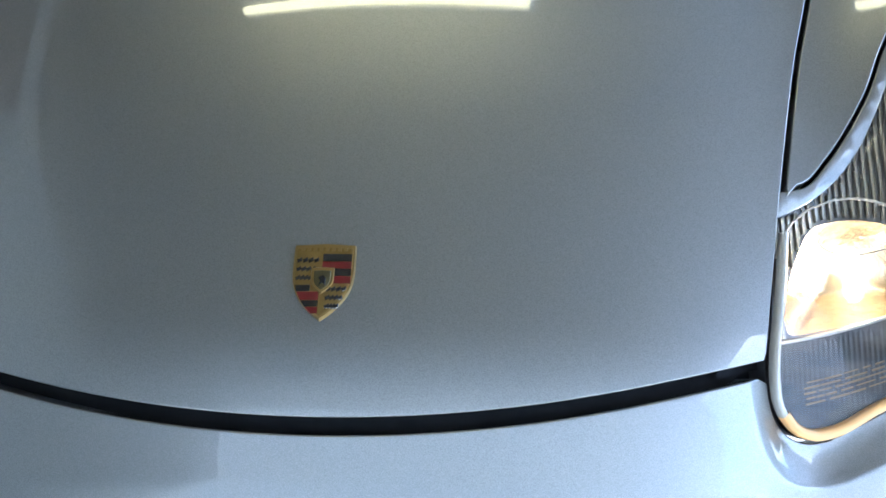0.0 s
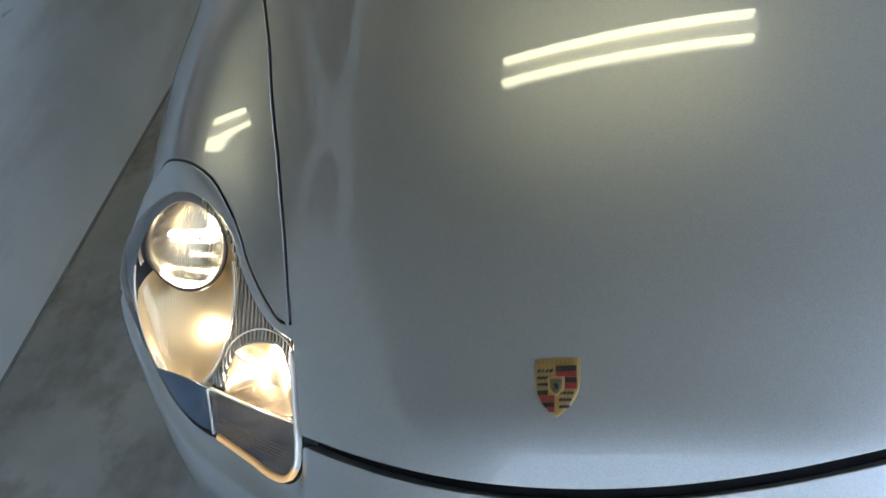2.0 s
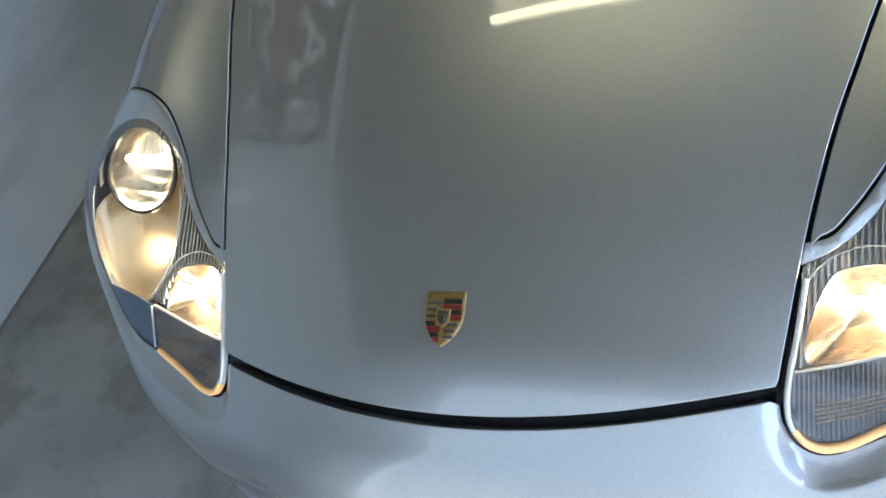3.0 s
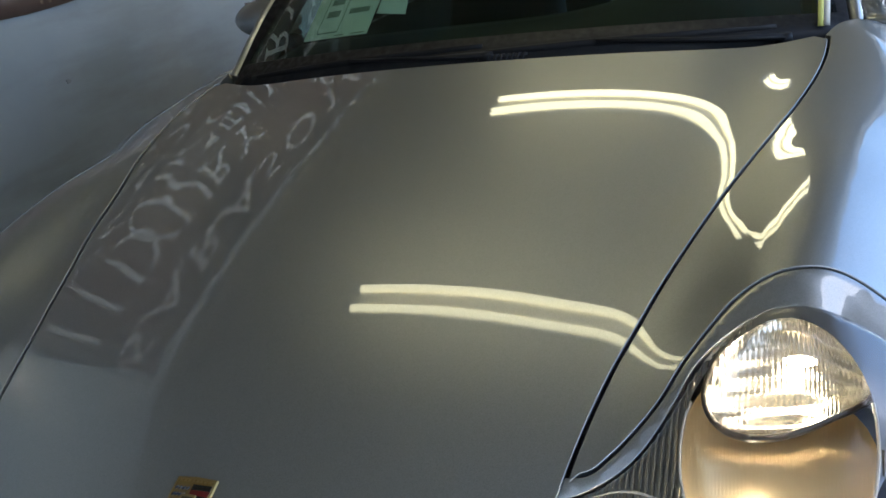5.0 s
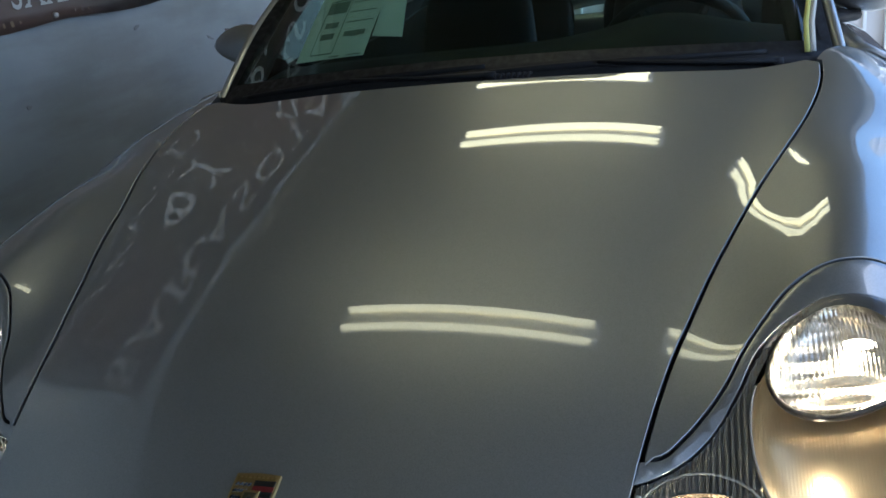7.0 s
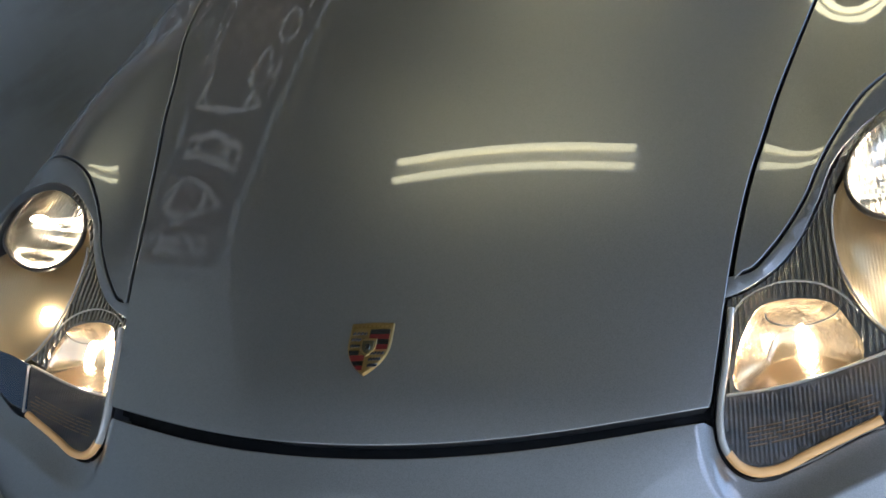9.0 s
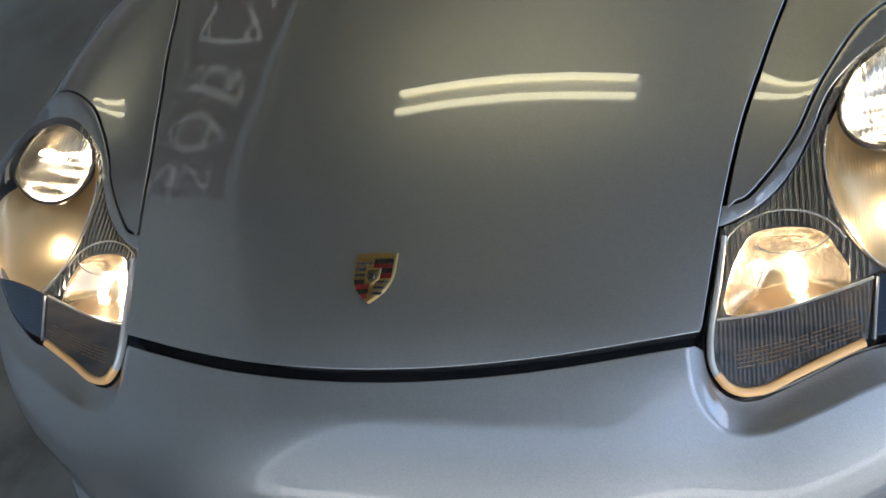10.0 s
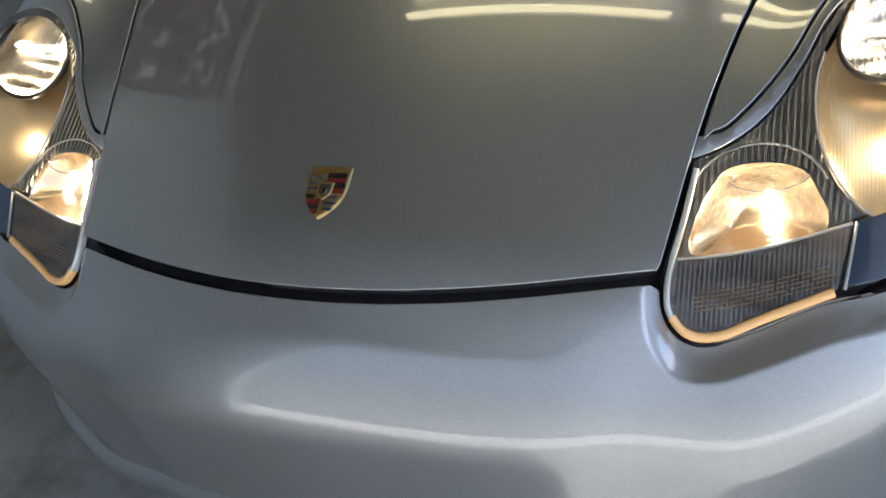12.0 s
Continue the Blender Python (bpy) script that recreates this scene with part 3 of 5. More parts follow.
vv, ff = grid_mesh(vr)
mesh_part("lower_lip", vv, ff, PAINT, car, "silver lower lip of the bumper")


# ---- headlamps ----
def offset_line(line, amount):
    p = np.array(line)
    t = np.gradient(p, axis=0)
    t /= np.hypot(*t.T)[:, None]
    return p + np.stack([t[:, 1], -t[:, 0]], 1) * amount


def oval(cx, cy, rx, ry, turn=0.0, n=48, power=2.0):
    out = []
    for a in np.linspace(0, 2 * math.pi, n, endpoint=False):
        c, s = math.cos(a), math.sin(a)
        x, y = rx * math.copysign(abs(c) ** (2 / power), c), ry * math.copysign(abs(s) ** (2 / power), s)
        out.append((cx + x * math.cos(turn) - y * math.sin(turn), cy + x * math.sin(turn) + y * math.cos(turn)))
    return np.array(out)


def bowl(name, outline, depth, rim, material, parent, side, label="", rings=14, bias=(0, 0), lean=0.0, dip=0.0, cone=False, ripple=0.0):
    """A reflector: an outline under the lens drawn in to a deep point."""
    c = outline.mean(0)
    rows_ = []
    for k in range(rings + 1):
        a = k / rings * math.pi / 2 * 0.98
        q = c + np.array(bias) * math.sin(a) + (outline - c) * math.cos(a) ** 0.9
        down = math.sin(a)
        if cone:
            down = (k / rings) ** 0.8
            q = c + np.array(bias) * down + (outline - c) * (1 - 0.72 * k / rings)
        deep = rim + depth * down + lean * (q[:, 0] - outline[:, 0].min())
        if dip:
            deep = deep + dip * np.clip((q[:, 1] - 0.375) / 0.05, 0, 1) * (0.25 + np.maximum(q[:, 0] - 0.48, 0) / 0.17)
        if ripple and k:
            deep = deep + ripple * np.sin(q[:, 1] * 2 * math.pi / 0.021) * math.sin(math.pi * k / rings)
        rows_.append(sunk(q[:, 0] * side, q[:, 1], deep))
    v, f = grid_mesh([list(r) for r in rows_], wrap=True)
    f.append(tuple(range((rings) * len(outline), (rings + 1) * len(outline))))
    return mesh_part(name, v, f, material, parent, label, smooth=True)


def strip(name, line, width, depth0, material, parent, side, label="", thick=0.004, lean=0.0):
    """A raised band along a plan line."""
    p = np.array(line)
    q = offset_line(p, width)
    m = (p + q) / 2
    rows_ = []
    for pts, d in ((p, depth0 + thick), (p, depth0 + thick * 0.25), (p * 0.8 + q * 0.2, depth0), (q * 0.8 + p * 0.2, depth0), (q, depth0 + thick * 0.25), (q, depth0 + thick)):
        rows_.append(list(sunk(pts[:, 0] * side, pts[:, 1], d + lean * (pts[:, 0] - 0.485))))
    v, f = grid_mesh(rows_)
    return mesh_part(name, v, f, material, parent, label)


k_end = int(np.argmin([math.dist(q, (0.7344, 0.4932)) for q in lamp_top]))
trim_outer = lamp_top[:k_end]
trim_inner = smooth_line([(0.3697, 0.3102), (0.3941, 0.3225), (0.4169, 0.3390), (0.4397, 0.3642), (0.4630, 0.4051), (0.4864, 0.4548), (0.5128, 0.4824), (0.5398, 0.4994), (0.5649, 0.5059), (0.5960, 0.5066), (0.6300, 0.5042), (0.6640, 0.5011), (0.6930, 0.4946), (0.7119, 0.4837)], 0.007)
trim_poly = join(trim_outer, trim_inner[::-1])

RING = oval(0.584, 0.449, 0.103, 0.069, 0.6)
RING_LEAN = 0.195
BUBBLE = oval(0.5628, 0.3757, 0.089, 0.113, -0.10)
FOG = join(smooth_line([(0.3755, 0.2382), (0.3806, 0.2607), (0.3895, 0.2834), (0.4032, 0.3041), (0.4217, 0.3109), (0.4496, 0.3115), (0.4690, 0.3050), (0.4820, 0.2875), (0.4922, 0.2688), (0.4913, 0.2596)], 0.006), smooth_line([(0.4913, 0.2596), (0.4386, 0.2443), (0.3867, 0.2289)], 0.006), smooth_line([(0.3867, 0.2289), (0.3785, 0.2287), (0.3755, 0.2382)], 0.003))
IND_TOP = [(0.3607, 0.2172), (0.3868, 0.2252), (0.4386, 0.2406), (0.4894, 0.2560), (0.5127, 0.2632)]
IND = join(smooth_line(IND_TOP, 0.008), [(0.5038, 0.2169)], smooth_line([(0.4965, 0.2124), (0.4382, 0.1856), (0.4015, 0.1692), (0.3871, 0.1666), (0.3744, 0.1680), (0.3659, 0.1752), (0.3617, 0.1887), (0.3607, 0.2172)], 0.008))
MARK = join([(0.5165, 0.2641)], smooth_line([(0.5475, 0.2741), (0.5855, 0.2853), (0.6161, 0.2947)], 0.01), smooth_line([(0.6103, 0.2893), (0.5852, 0.2605), (0.5335, 0.2271), (0.5075, 0.2183)], 0.01))
LENS_POLY = join(trim_inner, smooth_line([(0.7250, 0.4635), (0.7275, 0.4458), (0.6959, 0.4010), (0.6563, 0.3504), (0.6220, 0.3037), (0.5833, 0.2587), (0.5317, 0.2236), (0.4993, 0.2129), (0.4383, 0.1838), (0.4026, 0.1666), (0.3864, 0.1631)], 0.008), smooth_line([(0.3864, 0.1631), (0.3727, 0.1653), (0.3632, 0.1752), (0.3599, 0.1888), (0.3608, 0.2144), (0.3667, 0.2470), (0.3697, 0.3102)], 0.006))


def ribs_surf(X, Y):
    return skin(X, Y) - skin_normal(X, Y) * 0.0185


def ind_surf(X, Y):
    wave = 0.00022 * np.sin(np.asarray(X) * 2 * math.pi / 0.0042) + 0.00012 * np.sin(np.asarray(Y) * 2 * math.pi / 0.0055)
    return skin(X, Y) - skin_normal(X, Y) * (0.007 + wave)[..., None]


def brow_surf(X, Y):
    """The painted brow leans in towards the lens."""
    X, Y = np.asarray(X, float), np.asarray(Y, float)
    p = np.stack([np.abs(X).ravel(), Y.ravel()], 1)
    d = np.sqrt(((p[:, None] - BROW_EDGE[None]) ** 2).sum(2)).min(1).reshape(X.shape)
    return skin(X, Y) - skin_normal(X, Y) * (0.46 * np.maximum(d - 0.003, 0) + 0.001)[..., None]


def flute_surf(X, Y):
    return skin(X, Y) - skin_normal(X, Y) * (0.011 + RING_LEAN * (np.abs(X) - 0.485) + 0.0007 * np.sin(np.asarray(X) * 2 * math.pi / 0.0052))[..., None]


def lens_surf(X, Y):
    """The lens dips under the brow at its upper edge."""
    X, Y = np.asarray(X, float), np.asarray(Y, float)
    p = np.stack([np.abs(X).ravel(), Y.ravel()], 1)
    d = np.sqrt(((p[:, None] - LENS_EDGE[None]) ** 2).sum(2)).min(1).reshape(X.shape)
    return skin(X, Y) - skin_normal(X, Y) * (0.011 * np.clip(1 - d / 0.03, 0, 1) ** 2)[..., None]


BROW_EDGE = smooth_line(LAMP_TOP, 0.002)
BROW_EDGE = BROW_EDGE[:int(np.argmin([math.dist(q, (0.7344, 0.4932)) for q in BROW_EDGE]))]
LENS_EDGE = smooth_line([tuple(q) for q in trim_inner[::3]], 0.002)
BEZEL = join(smooth_line([(0.3651, 0.2198), (0.3681, 0.2470), (0.3720, 0.3081)], 0.006), trim_inner[1:-2], smooth_line([(0.7064, 0.4659), (0.6567, 0.3588), (0.6182, 0.3037)], 0.01), smooth_line([(0.5856, 0.2915), (0.5127, 0.2673), (0.4386, 0.2433), (0.3651, 0.2198)], 0.008))



def bezel_ribs(side):
    """Thin upright bars over the bezel, cut at the two reflectors."""
    verts, faces = [], []
    ys = np.arange(0.20, 0.515, 0.0025)
    bub, fog = grow(BUBBLE, 0.002), grow(FOG, 0.002)
    for x in np.arange(0.366, 0.73, 0.0058):
        g = np.stack([np.full(len(ys), x), ys], 1)
        ok = inside_poly(g, BEZEL) & ~inside_poly(g, bub) & ~inside_poly(g, fog) & ((x < 0.54) | (ys < 0.38))
        run = []
        for k in range(len(ys) + 1):
            if k < len(ys) and ok[k]:
                run.append(ys[k])
                continue
            if len(run) > 2:
                q = np.array(run)
                o = len(verts)
                for dx, deep in ((-0.0017, 0.0186), (-0.0010, 0.0145), (0.0010, 0.0145), (0.0017, 0.0186)):
                    verts += list(sunk((np.full(len(q), x) + dx) * side, q, np.full(len(q), deep)))
                n = len(q)
                for c in range(3):
                    for j in range(n - 1):
                        f4 = (o + c * n + j, o + (c + 1) * n + j, o + (c + 1) * n + j + 1, o + c * n + j + 1)
                        faces.append(f4 if side > 0 else f4[::-1])
            run = []
    return verts, faces


def toothed_ring(side, teeth=84):
    """A sloping ring over the upper lamp, cut into fine radial teeth."""
    a = np.linspace(radians(-65), radians(130), teeth * 4 + 1)
    base = np.concatenate([RING, RING[:1]])
    turn = np.linspace(0, 2 * math.pi, len(base))
    line = np.stack([np.interp(a % (2 * math.pi), turn, base[:, k]) for k in (0, 1)], 1)
    c = RING.mean(0)
    wave = 0.0011 * np.array([0, 1, 1, 0] * teeth + [0])
    rows_ = []
    for g, d in ((1.03, 0.0125), (1.08, 0.0105), (1.14, 0.0125)):
        q = c + (line - c) * g
        rows_.append(list(sunk(q[:, 0] * side, q[:, 1], d + wave + RING_LEAN * 0.8 * np.maximum(q[:, 0] - 0.485, 0))))
    return grid_mesh(rows_)


for side in (1, -1):
    v, f = plan_mesh(lamp_poly, 0.02)
    pos = sunk(v[:, 0] * side, v[:, 1], np.full(len(v), 0.085))
    rimv = sunk(lamp_poly[:, 0] * side, lamp_poly[:, 1], np.full(len(lamp_poly), 0.012))
    low = sunk(lamp_poly[:, 0] * side, lamp_poly[:, 1], np.full(len(lamp_poly), 0.085))
    k = len(lamp_poly)
    o = len(pos)
    fs = [tuple(q) for q in f] + [(o + i, o + (i + 1) % k, o + k + (i + 1) % k, o + k + i) for i in range(k)]
    lamp = mesh_part("headlamp", np.concatenate([pos, rimv, low]), fs, HOUSING, car, "lit headlamp unit behind one clear lens")
    panel("surround", mirrored(trim_poly, side), 0.008, PAINT, lamp, "silver painted brow round the lens", surf=brow_surf, edge=0.016)
    ob = panel("lens", mirrored(LENS_POLY, side), 0.010, LENS, lamp, "clear plastic lens", surf=lens_surf, lift=0.0005, edge=0.0)
    ob.visible_shadow = False
    panel("bezel", mirrored(BEZEL, side), 0.008, RIBBED, lamp, "dark grey bezel", surf=ribs_surf, edge=0, holes=[mirrored(grow(BUBBLE, 0.001), side), mirrored(grow(FOG, 0.001), side)])
    verts, faces = bezel_ribs(side)
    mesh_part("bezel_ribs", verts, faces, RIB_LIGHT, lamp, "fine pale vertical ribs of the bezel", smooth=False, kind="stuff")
    bowl("upper_reflector", RING, 0.024, 0.014, CHROME, lamp, side, "round main beam reflector", rings=16, bias=(0, 0.006), lean=RING_LEAN, ripple=0.0011)
    bowl("lower_reflector", BUBBLE, 0.056, 0.019, SATIN, lamp, side, "deep oval satin reflector", bias=(-0.006, -0.030), dip=0.040)
    bowl("fog_reflector", grow(FOG, 0.004), 0.028, 0.0195, FOG_GOLD, lamp, side, "small golden fog lamp reflector", bias=(0.0, 0.006), cone=True)
    v, f = tube_mesh(list(sunk(oval(0.4411, 0.3003, 0.034, 0.011, 0.12)[22:, 0] * side, oval(0.4411, 0.3003, 0.034, 0.011, 0.12)[22:, 1], np.full(26, 0.019))), 0.0008, 6)
    mesh_part("fog_cap_rim", v, f, CLEAR_EDGE, lamp, "clear oval rim over the fog bulb")
    ob = panel("fluted_glass", mirrored(oval(0.584, 0.449, 0.101, 0.067, 0.6), side), (0.0013, 0.008), FLUTED, lamp, "clear glass with vertical flutes", surf=flute_surf, edge=0)
    ob.visible_shadow = False
    v, f = toothed_ring(side)
    mesh_part("lamp_ring", v, f, SURROUND, lamp, "beige ring with fine teeth round the upper lamp", smooth=False)
    strip("divider", np.concatenate([RING, RING[:1]])[::-1], 0.0048, 0.010, RING_GREY, lamp, side, "dark rim round the upper lamp", 0.008, lean=RING_LEAN)
    strip("bubble_rim", np.concatenate([BUBBLE[22:], BUBBLE[:4]])[::-1], 0.0025, 0.013, CLEAR_EDGE, lamp, side, "clear rim round the oval reflector", 0.004)
    fog_arc = oval(0.4328, 0.2700, 0.062, 0.058, 0.2)[2:22]
    strip("fog_rim", fog_arc, 0.0022, 0.013, CLEAR_EDGE, lamp, side, "clear rim over the fog lamp", 0.003)
    strip("fog_ledge", smooth_line([(0.3651, 0.2194), (0.4386, 0.2424), (0.5127, 0.2654)], 0.008), 0.003, 0.006, CLEAR_EDGE, lamp, side, "clear ledge above the turn signal", 0.008)
    # Bulbs stretched and sunk in the bowls to draw the reflectors' bright spots.
    for bx, by, d, size in ((0.578, 0.447, 0.040, (0.013, 0.006, 0.006)), (0.5416, 0.3202, 0.066, (0.0065, 0.0110, 0.0055)), (0.4411, 0.2792, 0.041, (0.0055, 0.0180, 0.0055))):
        bm = bmesh.new()
        bmesh.ops.create_icosphere(bm, subdivisions=3, radius=1)
        bmesh.ops.scale(bm, vec=size, verts=bm.verts)
        nrm = Vector(skin_normal(np.array([bx * side]), np.array([by]))[0])
        ax = Vector((1, 0, 0)) - nrm * nrm.x
        ax.normalize()
        turn = Matrix((ax, nrm.cross(ax), nrm)).transposed().to_4x4()
        turn.translation = Vector(sunk(np.array([bx * side]), np.array([by]), np.array([d]))[0])
        bmesh.ops.transform(bm, matrix=turn, verts=bm.verts)
        part("bulb", bm, BULB, lamp, "glowing bulb, stretched to draw the reflector's bright spot")
    panel("indicator", mirrored(IND, side), (0.0012, 0.009), SMOKED, lamp, "smoked ribbed turn signal", surf=ind_surf, edge=0.004)
    # The amber bulb's reflections, drawn as rows of thin coloured strips.
    glint = random.Random(5)
    for row in range(5):
        x0 = 0.3811 + 0.004 * glint.random()
        while x0 < 0.487:
            x1 = x0 + glint.uniform(0.006, 0.02)
            y0, y1 = (0.1803 + 0.33 * (x - 0.3811) + 0.0034 * row for x in (x0, x1))
            strip("amber_glint", [(x0, y0), (x1, y1)], 0.0008 + 0.0006 * glint.random(), 0.0066, GLINT_AMBER, lamp, side, "", 0.0006)
            x0 = x1 + glint.uniform(0.0006, 0.004)
    panel("side_marker", mirrored(MARK, side), 0.012, MARKER, lamp, "dark blue side marker", lift=-0.005, edge=0.004)
    strip("marker_divider", smooth_line([(0.5080, 0.2161), (0.5151, 0.2641)], 0.006), 0.003, 0.002, CLEAR_EDGE, lamp, side, "clear strip before the side marker", 0.008)
    low_edge = smooth_line([(0.5021, 0.2095), (0.4403, 0.1804), (0.4036, 0.1629), (0.3866, 0.1594), (0.3716, 0.1620), (0.3626, 0.1690)], 0.005)
    strip("amber_edge", low_edge, 0.0070, -0.001, AMBER, lamp, side, "lower edge of the lens, the bulb's amber light in its colour", 0.009)
    side_edge = smooth_line([(0.3626, 0.1690), (0.3582, 0.1762), (0.3563, 0.1889), (0.3580, 0.2145), (0.3640, 0.2472), (0.3716, 0.2982)], 0.006)
    strip("clear_edge", side_edge, 0.0055, -0.0005, CLEAR_EDGE, lamp, side, "clear inner edge of the lens", 0.009)


# ---- badge ----
def shield(w, h, n=14):
    """Half widths down a crest: flat top, straight flanks, pointed foot."""
    right = [(w / 2 * 0.985, h / 2)]
    for k in range(n + 1):
        t = k / n
        half = w / 2 * (1 - max(0, (t - 0.28) / 0.72) ** 2.7)
        right.append((half, h * 0.47 - t * h * 0.97))
    top = [(0, h / 2 + h * 0.02)]
    return top + right + [(-x, y) for x, y in right[::-1] if x > 1e-6]


BADGE = (0.0, 0.2306)
b_n = Vector(skin_normal(np.array([BADGE[0]]), np.array([BADGE[1]]))[0])
b_p = Vector(skin(np.array([BADGE[0]]), np.array([BADGE[1]]))[0])
b_x = Vector((1, 0, 0))
b_y = b_n.cross(b_x).normalized()
badge_m = Matrix((b_x, b_y, b_n)).transposed().to_4x4()
badge_m.translation = b_p


def plate(name, pts, z0, z1, material, parent, label="", inset=0.0):
    """A flat plate on the badge's plane with sloping edges; it follows the lid's curve."""
    n = len(pts)
    def bend(x, y, z):
        return badge_m @ Vector((x, y, z - 0.55 * x * x - 0.35 * y * y))
    c = np.mean(pts, axis=0)
    up = [(c[0] + (x - c[0]) * (1 - inset), c[1] + (y - c[1]) * (1 - inset)) for x, y in pts]
    v = [bend(x, y, z0) for x, y in pts] + [bend(x, y, z1) for x, y in up] + [bend(c[0], c[1], z1)]
    f = [(i, (i + 1) % n, n + (i + 1) % n, n + i) for i in range(n)] + [(n + i, n + (i + 1) % n, 2 * n) for i in range(n)]
    return mesh_part(name, v, f, material, parent, label, smooth=False)


BW, BH = 0.0515, 0.065
crest = plate("crest_badge", shield(BW, BH), -0.001, 0.0032, GOLD, car, "gold crest badge with red and black bands", 0.05)


plate("field", [(x, y - 0.0004) for x, y in shield(BW * 0.89, BH * 0.89)], 0.0028, 0.0034, principled("antique_gold", (0.30, 0.205, 0.07), 0.4, 0.9), crest, "antique gold field", 0.02)


def cell(x0, y0, x1, y1):
    return [(x0, y0), (x1, y0), (x1, y1), (x0, y1)]


def half_width(y):
    t = max(0.0, (BH * 0.47 - y) / (BH * 0.97))
    return BW / 2 * (1 - max(0, (t - 0.28) / 0.72) ** 2.7) * 0.90


# quarters: bands of black and red, antler bars on gold, a small shield in the middle
for y1, y0, x0, m in ((0.0234, 0.0171, -0.001, DARK_ENAMEL), (0.0169, 0.0108, -0.001, RED), (0.0106, 0.0045, 0.0093, DARK_ENAMEL), (0.0043, -0.0018, 0.0093, RED)):
    plate("band", cell(x0, y0, 0.0226, y1), 0.003, 0.0039, m, crest, inset=0.02)
for y1, y0, m in ((-0.0032, -0.0086, DARK_ENAMEL), (-0.0089, -0.0158, RED), (-0.0161, -0.0212, DARK_ENAMEL), (-0.0215, -0.0268, RED)):
    x1 = -0.0093 if y1 > -0.005 else -0.0018
    plate("band", [(-half_width(y0), y0), (x1, y0), (x1, y1), (-half_width(y1), y1)], 0.003, 0.0039, m, crest, inset=0.02)
for k in range(3):
    for j in range(4):
        for qx, qy in ((-0.0215 + j * 0.0046 * (1 - 0.15 * k), 0.0160 - k * 0.0075), (0.0035 + j * 0.0042 * (1 - 0.2 * k), -0.0085 - k * 0.0072)):
            plate("antler_bar", [(qx, qy - 0.0006), (qx + 0.0040, qy + 0.0014), (qx + 0.0034, qy + 0.0050), (qx + 0.0014, qy + 0.0034), (qx - 0.0008, qy + 0.0030)], 0.003, 0.0038, DARK_ENAMEL, crest, inset=0.25)
plate("inner_shield", [(x, y + 0.0005) for x, y in shield(0.0195, 0.0225)], 0.003, 0.0046, GOLD, crest, inset=0.08)
plate("shield_field", [(x, y + 0.0005) for x, y in shield(0.0140, 0.0165)], 0.0044, 0.0050, principled("dark_bronze", (0.10, 0.085, 0.04), 0.35, 0.7), crest, inset=0.08)
plate("shield_mark", [(-0.003, -0.005), (0.0005, -0.002), (0.003, -0.004), (0.0035, 0.002), (0.001, 0.005), (-0.0035, 0.003), (-0.001, 0.0)], 0.0048, 0.0056, DARK_ENAMEL, crest, inset=0.15)
for k in range(8):
    plate("rim_bar", cell(-0.0195 + k * 0.0050, 0.0258, -0.0165 + k * 0.0050, 0.0290), 0.003, 0.0040, GOLD, crest, inset=0.1)


# ---- windscreen, cowl and wipers ----
def screen(u, v, push=0.0):
    b = np.array([0.66 * u, 1.27 + 0.42 * (0.66 * u) ** 2, 0.934 - 0.1 * (0.66 * u) ** 2])
    t = np.array([0.56 * u, 1.93 + 0.16 * u * u, 1.304 - 0.03 * u * u])
    out = np.array([0.0, -0.4, 0.9]) * (0.08 * v * (1 - v) + push)
    return (1 - v) * b + v * t + out


rows = [[screen(u, v) for u in np.linspace(-1, 1, 33)] for v in np.linspace(-0.03, 1, 19)]
v_, f_ = thick_grid(rows, -0.004)
ob = mesh_part("windscreen", v_, f_, TINTED, car, "green tinted windscreen", smooth=True)
ob.visible_shadow = False
# black band at the screen's foot and sides
for nm, us, vs in (("screen_seal", np.linspace(-1.02, 1.02, 33), (-0.04, 0.055)),):
    rows = [[screen(u, v, 0.003) for u in us] for v in vs]
    v_, f_ = thick_grid(rows, -0.003)
    mesh_part(nm, v_, f_, BLACK, car, "black seal at the windscreen's foot")
# two narrow pale strips, one yellowish, at the screen's corner
for dx, m_, lab in ((0.0, principled("yellow_corner_strip", (0.62, 0.60, 0.16), 0.5), "yellowish pale strip"), (0.011, principled("pale_corner_strip", (0.70, 0.68, 0.62), 0.5), "")):
    rows = [[np.array((x + dx + k, y - 0.006, z + 0.016)) for k in (0.0, 0.010)] for x, y, z in ((0.621, 1.438, 0.890), (0.623, 1.499, 0.939), (0.634, 1.566, 0.976), (0.646, 1.632, 1.011))]
    v_, f_ = thick_grid(rows, -0.003)
    mesh_part("corner_strip", v_, f_, m_, car, lab)
cowl_rows = []
for k, t in enumerate(np.linspace(0, 1, 7)):
    row = []
    for x in np.linspace(-0.64, 0.64, 41):
        y0, y1 = 1.185 + 0.33 * x * x, 1.285 + 0.42 * x * x
        y = y0 + (y1 - y0) * t
        z0 = float(top_height(x, y0)) - 0.012
        z1 = 0.934 - 0.1 * x * x - 0.002
        row.append((x, y, z0 + (z1 - z0) * t - 0.012 * math.sin(math.pi * t)))
    cowl_rows.append(row)
v_, f_ = grid_mesh(cowl_rows)
mesh_part("cowl", v_, f_, TRIM_BLACK, car, "black plastic cowl below the windscreen")
# nozzle grille at the back edge of the lid
noz = None
